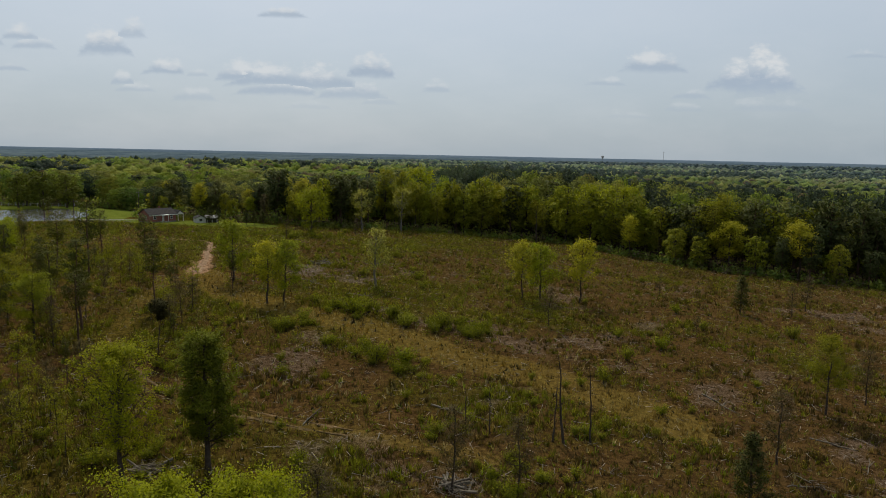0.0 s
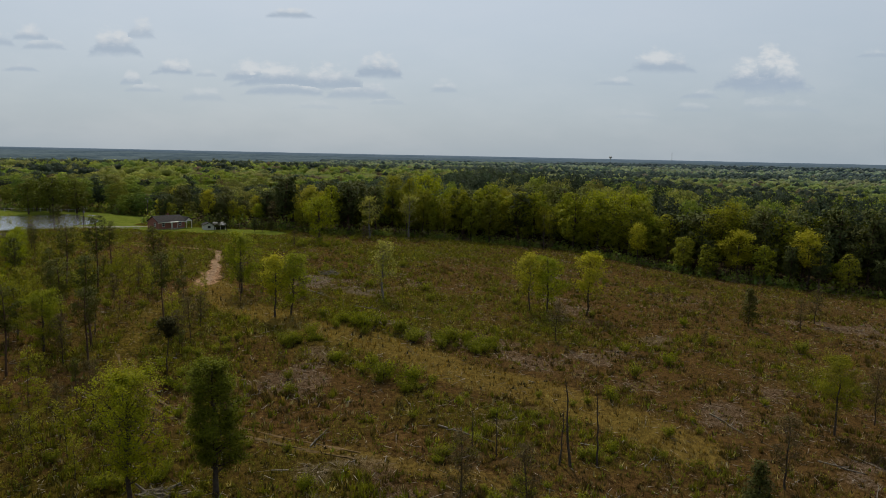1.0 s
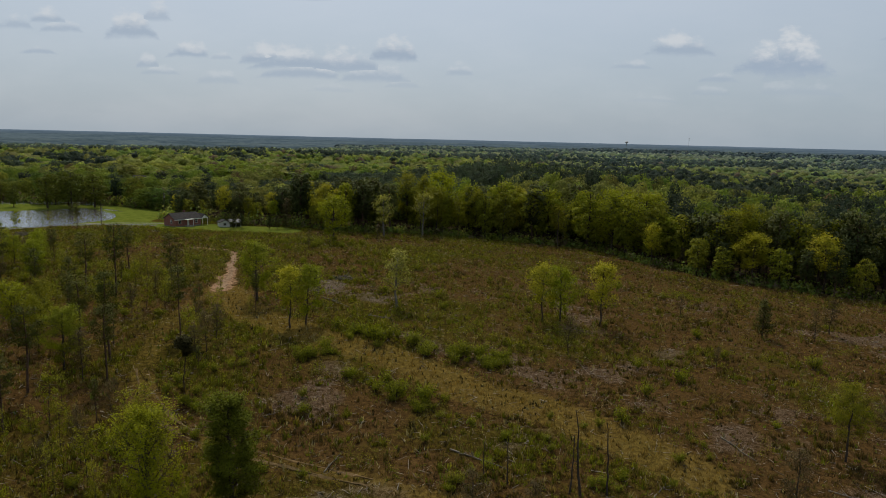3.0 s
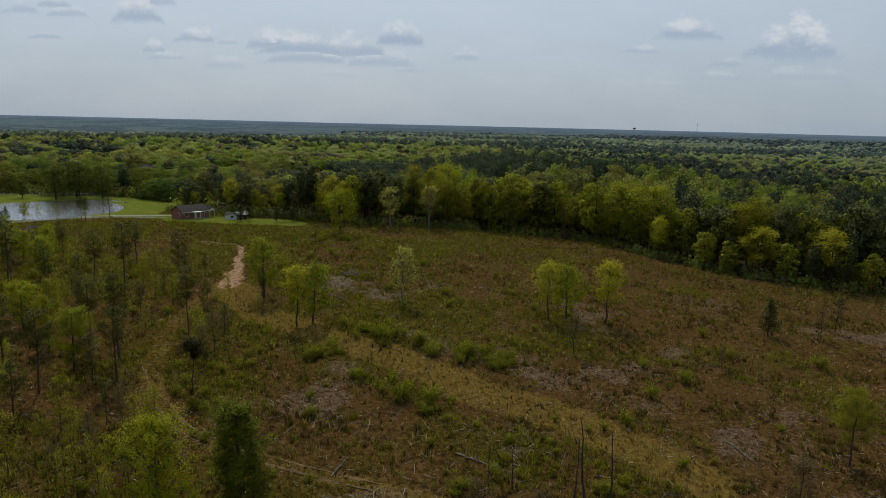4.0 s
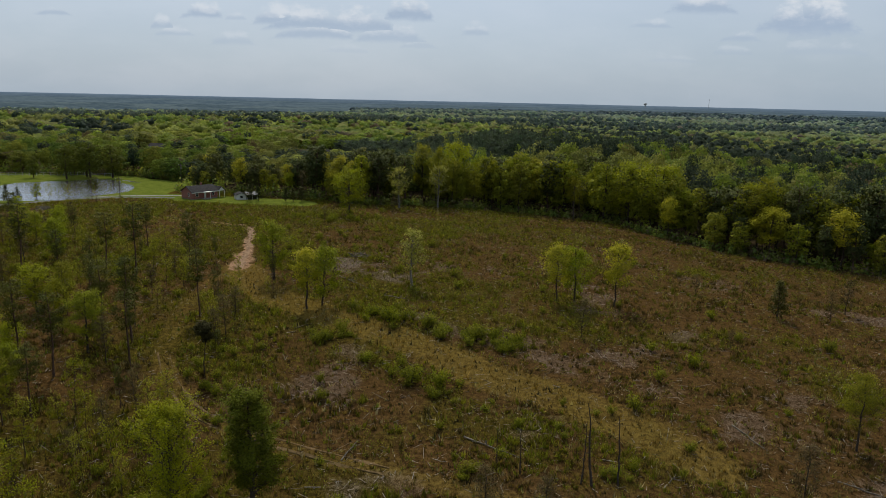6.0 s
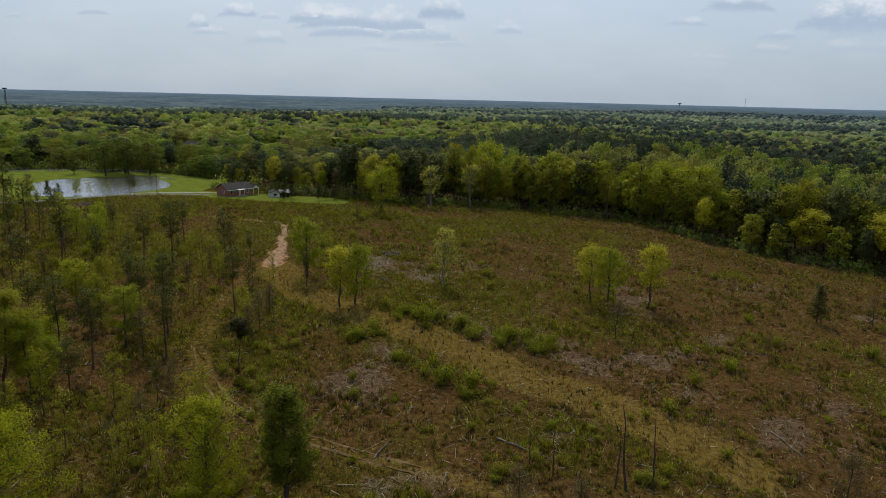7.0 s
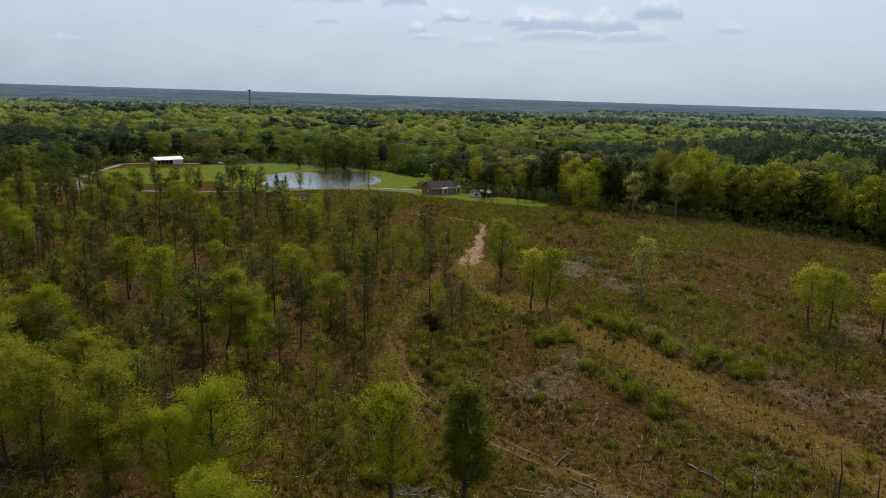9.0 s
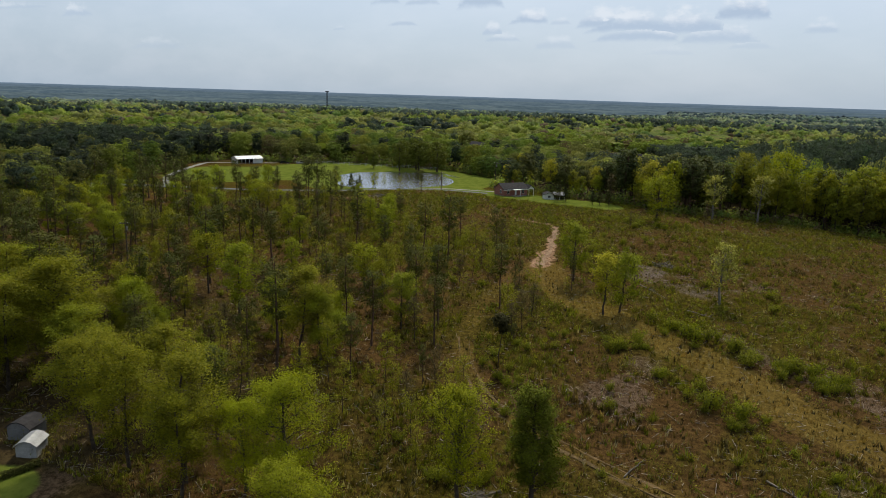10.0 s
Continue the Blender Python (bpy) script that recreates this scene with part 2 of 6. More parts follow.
def plain(name, a, b, scale=2.0, rough=0.8, metal=0.0, bump=0.3, detail=5.0, fine=14.0):
    """A surface with two colours mottled at two scales and a fine relief."""
    def fill(n):
        co = n.add("ShaderNodeTexCoord").outputs["Object"]
        big, small = n.noise(co, scale, detail), n.noise(co, scale * fine, 3.0)
        f = n.ramp(n.math("ADD", n.math("MULTIPLY", big, 0.65), n.math("MULTIPLY", small, 0.35)), 0.32, 0.68)
        info = n.add("ShaderNodeObjectInfo").outputs["Random"]
        col = n.mix(f, a, b)
        col = n.mix(1.0, col, n.add("ShaderNodeCombineXYZ", {0: n.ramp(info, 0, 1, 0.86, 1.1, False), 1: n.ramp(info, 0, 1, 0.88, 1.08, False), 2: n.ramp(info, 0, 1, 0.86, 1.06, False)}).outputs[0], "MULTIPLY")
        nb = n.add("ShaderNodeBump", {"Strength": bump, "Distance": 0.03, "Height": small})
        return n.add("ShaderNodeBsdfPrincipled", {"Base Color": col, "Roughness": rough, "Metallic": metal, "Specular IOR Level": 0.5 if rough < 0.7 else 0.12, "Normal": nb.outputs[0]}).outputs[0]
    return material(name, fill)


def foliage(name, dark, light, use_tint=False, passes=0.42, warm=(0.16, 0.13, 0.03), warm_amount=0.25, spread=(0.7, 1.25), gloss=0.08):
    """Leaves: colour varies leaf by leaf and plant by plant; some light passes through."""
    def fill(n):
        geo = n.add("ShaderNodeNewGeometry")
        isl = geo.outputs["Random Per Island"]
        obj = n.add("ShaderNodeObjectInfo").outputs["Random"]
        co = n.add("ShaderNodeTexCoord").outputs["Object"]
        if use_tint:
            base = n.attr("tint").outputs["Color"]
            base = n.mix(1.0, base, n.mix(isl, (spread[0],) * 3, (spread[1],) * 3), "MULTIPLY")
        else:
            base = n.mix(isl, dark, light)
            base = n.mix(n.math("MULTIPLY", obj, warm_amount), base, warm)
        patch = n.noise(co, 0.6, 3.0)
        base = n.mix(1.0, base, n.mix(n.ramp(patch, 0.3, 0.7), (0.8, 0.82, 0.8), (1.15, 1.15, 1.1)), "MULTIPLY")
        p = n.add("ShaderNodeBsdfPrincipled", {"Base Color": base, "Roughness": 0.75, "Specular IOR Level": gloss})
        tr = n.add("ShaderNodeBsdfTranslucent", {"Color": n.mix(1.0, base, (1.25, 1.3, 0.6), "MULTIPLY")})
        return n.add("ShaderNodeMixShader", {0: passes, 1: p.outputs[0], 2: tr.outputs[0]}).outputs[0]
    return material(name, fill)


def ground_fill(n):
    co = n.add("ShaderNodeTexCoord").outputs["Object"]
    green, wood, lawn = n.attr("green").outputs["Fac"], n.attr("wood").outputs["Fac"], n.attr("lawn").outputs["Fac"]
    dirt, tan, slash = n.attr("dirt").outputs["Fac"], n.attr("tan").outputs["Fac"], n.attr("slash").outputs["Fac"]
    n1, n2, n3 = n.noise(co, 0.35, 4.0), n.noise(co, 1.6, 5.0, 0.65), n.noise(co, 9.0, 4.0, 0.7)
    fine = n.math("ADD", n.math("MULTIPLY", n2, 0.5), n.math("MULTIPLY", n3, 0.5))
    brown = n.mix(n.ramp(fine, 0.35, 0.65), (0.016, 0.008, 0.003), (0.118, 0.069, 0.024))
    grass = n.mix(n.ramp(fine, 0.35, 0.66), (0.015, 0.011, 0.003), (0.104, 0.078, 0.014))
    col = n.mix(n.ramp(n.math("ADD", green, n.math("MULTIPLY", n.math("SUBTRACT", n2, 0.5), 0.9)), 0.35, 0.95), brown, grass)
    tan_c = n.mix(n.ramp(fine, 0.36, 0.64), (0.062, 0.042, 0.009), (0.178, 0.124, 0.03))
    col = n.mix(n.ramp(n.math("ADD", tan, n.math("MULTIPLY", n.math("SUBTRACT", fine, 0.5), 1.8)), 0.2, 1.0, 0.0, 0.8), col, tan_c)
    grey = n.mix(n.ramp(n3, 0.4, 0.62), (0.034, 0.025, 0.02), (0.23, 0.18, 0.15))
    col = n.mix(n.ramp(n.math("ADD", slash, n.math("MULTIPLY", n.math("SUBTRACT", fine, 0.5), 2.2)), 0.25, 0.95, 0.0, 0.8), col, grey)
    soil = n.mix(n.ramp(fine, 0.38, 0.62), (0.095, 0.05, 0.024), (0.36, 0.228, 0.138))
    col = n.mix(n.ramp(n.math("ADD", dirt, n.math("MULTIPLY", n.math("SUBTRACT", n2, 0.5), 0.8)), 0.3, 0.62), col, soil)
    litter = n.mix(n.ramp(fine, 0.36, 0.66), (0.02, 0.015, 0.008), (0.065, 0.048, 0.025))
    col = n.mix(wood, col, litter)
    mown = n.mix(n.ramp(n.math("ADD", n.math("MULTIPLY", n1, 0.6), n.math("MULTIPLY", n2, 0.4)), 0.35, 0.65), (0.075, 0.1, 0.014), (0.125, 0.145, 0.025))
    col = n.mix(n.ramp(n.math("ADD", lawn, n.math("MULTIPLY", n.math("SUBTRACT", n2, 0.5), 0.3)), 0.35, 0.65), col, mown)
    b = n.add("ShaderNodeBump", {"Strength": 0.8, "Distance": 0.25, "Height": fine})
    return n.add("ShaderNodeBsdfPrincipled", {"Base Color": col, "Roughness": 1.0, "Specular IOR Level": 0.0, "Normal": b.outputs[0]}).outputs[0]


def water_fill(n):
    co = n.add("ShaderNodeTexCoord").outputs["Object"]
    w = n.noise(co, 2.0, 3.0)
    b = n.add("ShaderNodeBump", {"Strength": 1.0, "Distance": 0.11, "Height": w})
    col = n.mix(n.ramp(n.noise(co, 0.06, 2.0), 0.35, 0.65), (0.14, 0.14, 0.125), (0.18, 0.177, 0.155))
    murk = n.add("ShaderNodeBsdfDiffuse", {"Color": col})
    mirror = n.add("ShaderNodeBsdfGlossy", {"Color": (0.95, 0.97, 1.0), "Roughness": 0.12, "Normal": b.outputs[0]})
    grazing = n.add("ShaderNodeFresnel", {"IOR": 1.33, "Normal": b.outputs[0]}).outputs[0]
    return n.add("ShaderNodeMixShader", {0: n.math("MULTIPLY", grazing, 2.3, clamp=True), 1: murk.outputs[0], 2: mirror.outputs[0]}).outputs[0]


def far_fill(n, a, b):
    """Wooded hills with miles of hazy air painted into their glowing colour."""
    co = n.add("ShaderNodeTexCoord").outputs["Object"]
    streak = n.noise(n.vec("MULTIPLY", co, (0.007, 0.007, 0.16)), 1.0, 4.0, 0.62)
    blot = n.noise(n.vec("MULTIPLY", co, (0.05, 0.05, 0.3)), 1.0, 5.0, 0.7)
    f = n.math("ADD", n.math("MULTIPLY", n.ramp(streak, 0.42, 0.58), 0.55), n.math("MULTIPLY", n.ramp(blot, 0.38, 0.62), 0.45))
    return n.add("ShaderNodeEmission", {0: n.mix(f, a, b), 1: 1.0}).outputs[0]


def brick_fill(n):
    co = n.add("ShaderNodeTexCoord").outputs["Object"]
    big, small = n.noise(co, 1.5, 3.0), n.noise(co, 12.0, 3.0)
    col = n.mix(n.ramp(small, 0.35, 0.65), (0.15, 0.05, 0.035), (0.29, 0.115, 0.085))
    col = n.mix(n.ramp(big, 0.4, 0.7, 0.0, 0.3), col, (0.22, 0.12, 0.1))
    return n.add("ShaderNodeBsdfPrincipled", {"Base Color": col, "Roughness": 0.9}).outputs[0]


M_GROUND = material("ground", ground_fill)
M_WATER = material("pond_water", water_fill)
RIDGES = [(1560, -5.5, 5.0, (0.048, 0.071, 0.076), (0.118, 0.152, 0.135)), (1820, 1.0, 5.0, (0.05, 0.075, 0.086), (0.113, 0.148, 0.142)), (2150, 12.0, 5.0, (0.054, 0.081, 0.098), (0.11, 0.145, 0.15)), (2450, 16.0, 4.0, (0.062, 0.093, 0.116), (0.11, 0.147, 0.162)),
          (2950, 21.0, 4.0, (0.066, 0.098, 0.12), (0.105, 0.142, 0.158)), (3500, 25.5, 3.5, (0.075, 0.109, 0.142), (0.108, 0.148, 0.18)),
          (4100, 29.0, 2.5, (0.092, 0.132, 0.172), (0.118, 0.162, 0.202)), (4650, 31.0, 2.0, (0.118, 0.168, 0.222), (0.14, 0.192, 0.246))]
M_BARK = plain("bark", (0.028, 0.021, 0.015), (0.085, 0.066, 0.05), 3.0, 0.92)
M_PINE_BARK = plain("pine_bark", (0.04, 0.026, 0.018), (0.12, 0.074, 0.052), 3.0, 0.92)
M_PALE_BARK = plain("pale_bark", (0.09, 0.08, 0.068), (0.2, 0.18, 0.155), 3.0, 0.9)
M_STICK = plain("bleached_branches", (0.12, 0.1, 0.08), (0.38, 0.33, 0.27), 2.0, 0.9)
M_DEAD = plain("weathered_wood", (0.075, 0.062, 0.048), (0.24, 0.205, 0.165), 2.0, 0.9)
M_LEAF = foliage("spring_leaves", (0.125, 0.155, 0.005), (0.265, 0.295, 0.01), passes=0.4)
M_YELLOW = foliage("yellow_green_leaves", (0.25, 0.235, 0.014), (0.42, 0.385, 0.028), passes=0.4)
M_OAK = foliage("oak_new_leaves", (0.125, 0.15, 0.012), (0.27, 0.28, 0.022), passes=0.36, warm_amount=0.4)
M_OLIVE = foliage("olive_new_leaves", (0.115, 0.12, 0.005), (0.245, 0.24, 0.009), passes=0.37)
M_PALE = foliage("pale_new_leaves", (0.18, 0.18, 0.04), (0.38, 0.365, 0.1))
M_BRIGHT = foliage("bright_green_leaves", (0.15, 0.175, 0.003), (0.315, 0.335, 0.006), passes=0.4)
M_AIRY = foliage("light_new_leaves", (0.14, 0.15, 0.004), (0.28, 0.285, 0.008), passes=0.38)
M_DENSE = foliage("dense_dark_leaves", (0.05, 0.066, 0.003), (0.145, 0.175, 0.007), passes=0.34)
M_NEEDLE = foliage("pine_needles", (0.034, 0.044, 0.008), (0.07, 0.082, 0.013), passes=0.2)
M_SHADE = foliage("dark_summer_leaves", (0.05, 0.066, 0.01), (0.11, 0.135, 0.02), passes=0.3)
M_CEDAR = foliage("cedar_sprays", (0.018, 0.026, 0.006), (0.056, 0.066, 0.012), passes=0.15)
M_DARK_PINE = foliage("dark_pine_foliage", (0.032, 0.044, 0.018), (0.085, 0.105, 0.036), passes=0.26)
M_VINE = foliage("dark_evergreen_vine", (0.006, 0.008, 0.005), (0.018, 0.022, 0.012), passes=0.1)
M_TWIG = foliage("brown_buds", (0.036, 0.027, 0.012), (0.09, 0.066, 0.03), passes=0.2)
M_SHRUB = foliage("shrub_leaves", (0.095, 0.11, 0.005), (0.24, 0.25, 0.013), warm_amount=0.25)
M_MIXED = foliage("woodland_leaves", (0, 0, 0), (0, 0, 0), use_tint=True, passes=0.38, spread=(0.82, 1.18), gloss=0.1)
M_GRASS = foliage("grass_blades", (0, 0, 0), (0, 0, 0), use_tint=True, passes=0.3, spread=(0.5, 1.3))


def canopy_fill(n):
    """Leafy canopy: paler tufts, and small gaps shaded dark in the colour, over each crown's tint."""
    co = n.add("ShaderNodeTexCoord").outputs["Object"]
    isl = n.add("ShaderNodeNewGeometry").outputs["Random Per Island"]
    tuft, fine = n.noise(co, 0.45, 3.0, 0.6), n.noise(co, 1.7, 3.0, 0.6)
    both = n.math("ADD", n.math("MULTIPLY", tuft, 0.55), n.math("MULTIPLY", fine, 0.45))
    base = n.mix(1.0, n.attr("tint").outputs["Color"], n.mix(isl, (0.88, 0.88, 0.88), (1.12, 1.12, 1.12)), "MULTIPLY")
    base = n.mix(1.0, base, n.mix(n.ramp(both, 0.36, 0.64), (0.72, 0.74, 0.72), (1.28, 1.26, 1.18)), "MULTIPLY")
    b = n.add("ShaderNodeBump", {"Strength": 0.8, "Distance": 0.55, "Height": both})
    p = n.add("ShaderNodeBsdfPrincipled", {"Base Color": base, "Roughness": 0.85, "Specular IOR Level": 0.05, "Normal": b.outputs[0]})
    tr = n.add("ShaderNodeBsdfTranslucent", {"Color": n.mix(1.0, base, (1.2, 1.25, 0.8), "MULTIPLY"), "Normal": b.outputs[0]})
    return n.add("ShaderNodeMixShader", {0: 0.4, 1: p.outputs[0], 2: tr.outputs[0]}).outputs[0]


M_CANOPY = material("woodland_canopy", canopy_fill)


def crown_fill(n):
    """Leaves of the woodland trees, each in its object colour, painted shade included."""
    isl = n.add("ShaderNodeNewGeometry").outputs["Random Per Island"]
    co = n.add("ShaderNodeTexCoord").outputs["Object"]
    base = n.mix(1.0, n.add("ShaderNodeObjectInfo").outputs["Color"], n.mix(isl, (0.66, 0.68, 0.66), (1.34, 1.32, 1.2)), "MULTIPLY")
    base = n.mix(1.0, base, n.mix(n.ramp(n.noise(co, 0.6, 3.0), 0.3, 0.7), (0.82, 0.84, 0.82), (1.15, 1.14, 1.1)), "MULTIPLY")
    p = n.add("ShaderNodeBsdfPrincipled", {"Base Color": base, "Roughness": 0.8, "Specular IOR Level": 0.06})
    tr = n.add("ShaderNodeBsdfTranslucent", {"Color": n.mix(1.0, base, (1.2, 1.25, 0.8), "MULTIPLY")})
    return n.add("ShaderNodeMixShader", {0: 0.38, 1: p.outputs[0], 2: tr.outputs[0]}).outputs[0]


M_CROWN = material("woodland_crown", crown_fill)
M_BRICK = material("red_brick", brick_fill)
M_SHINGLE = plain("asphalt_shingle", (0.018, 0.017, 0.018), (0.045, 0.042, 0.042), 1.5, 0.9)
M_WHITE = plain("white_paint", (0.5, 0.5, 0.48), (0.68, 0.68, 0.66), 0.8, 0.6, bump=0.05)
M_METAL = plain("galvanised_roof", (0.42, 0.43, 0.44), (0.6, 0.61, 0.62), 0.7, 0.45, 0.25, 0.08)
M_GREY = plain("grey_siding", (0.12, 0.12, 0.125), (0.22, 0.215, 0.21), 0.9, 0.75)
M_GLASS = plain("window_glass", (0.012, 0.014, 0.016), (0.03, 0.032, 0.035), 0.5, 0.08, bump=0.0)
M_GRAVEL = plain("pale_gravel", (0.15, 0.145, 0.13), (0.28, 0.265, 0.24), 0.8, 0.95, bump=0.6)
M_ASPHALT = plain("old_asphalt", (0.09, 0.09, 0.085), (0.17, 0.17, 0.16), 0.5, 0.95)
M_SOIL = plain("reddish_soil", (0.095, 0.05, 0.024), (0.38, 0.245, 0.15), 1.3, 0.98, bump=0.7)
M_RUT = plain("sandy_rut", (0.05, 0.033, 0.013), (0.16, 0.104, 0.045), 1.4, 0.98, bump=0.7)
M_DARK = plain("black_paint_and_shade", (0.012, 0.012, 0.012), (0.03, 0.028, 0.026), 1.0, 0.9)
M_SHED_ROOF = plain("dull_metal_roof", (0.2, 0.205, 0.21), (0.36, 0.365, 0.37), 0.9, 0.5, 0.2, 0.1)
M_SHED = plain("weathered_white_siding", (0.2, 0.2, 0.195), (0.34, 0.34, 0.33), 0.8, 0.7, bump=0.1)
M_FENCE_HAZE = plain("weathered_fence_and_haze_paint", (0.3, 0.3, 0.29), (0.5, 0.5, 0.48), 0.8, 0.8)
M_STEEL = plain("mast_steel", (0.2, 0.2, 0.2), (0.32, 0.32, 0.32), 1.0, 0.6, 0.3)
M_POLE = plain("creosoted_pole", (0.05, 0.04, 0.032), (0.12, 0.1, 0.085), 2.0, 0.9)


# ---- mesh helpers ----
def fast_mesh(name, verts, faces, mat, tint=None, smooth=False, floats=None, normals=None):
    """A mesh from arrays: verts (n,3), faces (m,k); tint: a colour per vertex; floats: named values per vertex."""
    verts, faces = np.ascontiguousarray(verts, np.float32), np.ascontiguousarray(faces, np.int32)
    m, k = faces.shape
    me = bpy.data.meshes.new(name)
    me.vertices.add(len(verts))
    me.vertices.foreach_set("co", verts.ravel())
    me.loops.add(m * k)
    me.loops.foreach_set("vertex_index", faces.ravel())
    me.polygons.add(m)
    me.polygons.foreach_set("loop_start", np.arange(m, dtype=np.int32) * k)
    if smooth or normals is not None:
        me.polygons.foreach_set("use_smooth", np.ones(m, bool))
    me.update(calc_edges=True)
    if tint is not None:
        a = me.attributes.new("tint", "FLOAT_COLOR", "POINT")
        a.data.foreach_set("color", np.c_[tint, np.ones(len(verts))].astype(np.float32).ravel())
    for key, v in (floats or {}).items():
        a = me.attributes.new(key, "FLOAT", "POINT")
        a.data.foreach_set("value", np.asarray(v, np.float32))
    if normals is not None:
        me.normals_split_custom_set_from_vertices(normals)
    me.materials.append(mat)
    return me


def empty(name, label, category, group="", at=(0, 0, 0), turn=0.0, kind=""):
    ob = new(name)
    ob.matrix_basis = pose(*at, 0, 0, turn)
    return tagged(ob, label, category, group, kind)


def child(name, me, parent, label=""):
    ob = new(name, me)
    ob.parent = parent
    return tagged(ob, label)


def part(name, bm, mat, parent, label=""):
    me = bpy.data.meshes.new(name)
    bm.to_mesh(me)
    bm.free()
    me.materials.append(mat)
    return child(name, me, parent, label)


def box(bm, x0, x1, y0, y1, z0, z1):
    v = [bm.verts.new((x, y, z)) for z in (z0, z1) for x, y in ((x0, y0), (x1, y0), (x1, y1), (x0, y1))]
    for f in ((3, 2, 1, 0), (4, 5, 6, 7), (0, 1, 5, 4), (1, 2, 6, 5), (2, 3, 7, 6), (3, 0, 4, 7)):
        bm.faces.new([v[i] for i in f])
    return bm


def boxes(*dims):
    bm = bmesh.new()
    for d in dims:
        box(bm, *d)
    return bm


def prism(bm, pts, y0, y1, swap=False):
    """A closed outline in x,z drawn along y (swap: outline in y,z along x)."""
    a = [bm.verts.new((y0, p, z) if swap else (p, y0, z)) for p, z in pts]
    b = [bm.verts.new((y1, p, z) if swap else (p, y1, z)) for p, z in pts]
    n = len(pts)
    bm.faces.new(a)
    bm.faces.new(b[::-1])
    for i in range(n):
        bm.faces.new((a[i], b[i], b[(i + 1) % n], a[(i + 1) % n]))
    bmesh.ops.recalc_face_normals(bm, faces=bm.faces[:])
    return bm


def tubes(segs, sides=5):
    """Tapered tubes for segments of (p0, p1, r0, r1): verts and quads."""
    P0, P1 = np.array([s[0] for s in segs], float), np.array([s[1] for s in segs], float)
    R0, R1 = np.array([s[2] for s in segs], float), np.array([s[3] for s in segs], float)
    d = P1 - P0
    d /= np.maximum(np.linalg.norm(d, axis=1, keepdims=True), 1e-6)
    ref = np.where(np.abs(d[:, 2:3]) > 0.9, [[1.0, 0, 0]], [[0, 0, 1.0]])
    a = np.cross(d, ref)
    a /= np.linalg.norm(a, axis=1, keepdims=True)
    b = np.cross(d, a)
    ang = np.arange(sides) * 2 * np.pi / sides
    ring = a[:, None, :] * np.cos(ang)[None, :, None] + b[:, None, :] * np.sin(ang)[None, :, None]
    v = np.concatenate([P0[:, None] + ring * R0[:, None, None], P1[:, None] + ring * R1[:, None, None]], axis=1).reshape(-1, 3)
    base = (np.arange(len(segs)) * 2 * sides)[:, None]
    i, j = np.arange(sides), (np.arange(sides) + 1) % sides
    f = np.stack([i, j, j + sides, i + sides], axis=1)
    return v, (base[:, :, None] + f[None]).reshape(-1, 4)


def leaf_quads(rng, c, size, out=None, long=1.5, up=0.3, loose=0.75, round_off=0.55):
    """Small folded leaf sprays, one at each centre: verts and quads."""
    n = len(c)
    nor = rng.normal(size=(n, 3)) * loose
    nor[:, 2] += up
    if out is not None:
        nor += out * 0.8
    nor /= np.linalg.norm(nor, axis=1, keepdims=True)
    t = np.cross(nor, rng.normal(size=(n, 3)))
    t /= np.linalg.norm(t, axis=1, keepdims=True)
    b = np.cross(nor, t)
    s = size * rng.uniform(0.6, 1.35, (n, 1))
    w = s / long
    fold = nor * s * rng.uniform(-0.25, 0.25, (n, 1))
    v = np.stack([c - t * s * 0.5, c + b * w * 0.5 + fold, c + t * s * 0.5, c - b * w * 0.5 + fold], axis=1).reshape(-1, 3)
    f = np.arange(4 * n).reshape(n, 4)
    if out is None:
        return v, f, None
    # shade the sprays like the rounded mass that they make up
    face = np.cross(v[1::4] - v[0::4], v[3::4] - v[0::4])
    turned = (face * nor).sum(1) < 0
    f[turned] = f[turned][:, ::-1]
    soft = out / np.maximum(np.linalg.norm(out, axis=1, keepdims=True), 1e-6) * round_off + nor * (1 - round_off)
    soft /= np.linalg.norm(soft, axis=1, keepdims=True)
    return v, f, np.repeat(soft, 4, axis=0)


# ---- land, water, roads ----
def graded(fine0, fine1, step, low, high, grow=1.13):
    a = list(np.arange(fine0, fine1, step))
    s = step
    while a[-1] < high:
        s *= grow
        a.append(a[-1] + s)
    s, lo = step, [fine0]
    while lo[-1] > low:
        s *= grow
        lo.append(lo[-1] - s)
    return np.array(lo[:0:-1] + a)


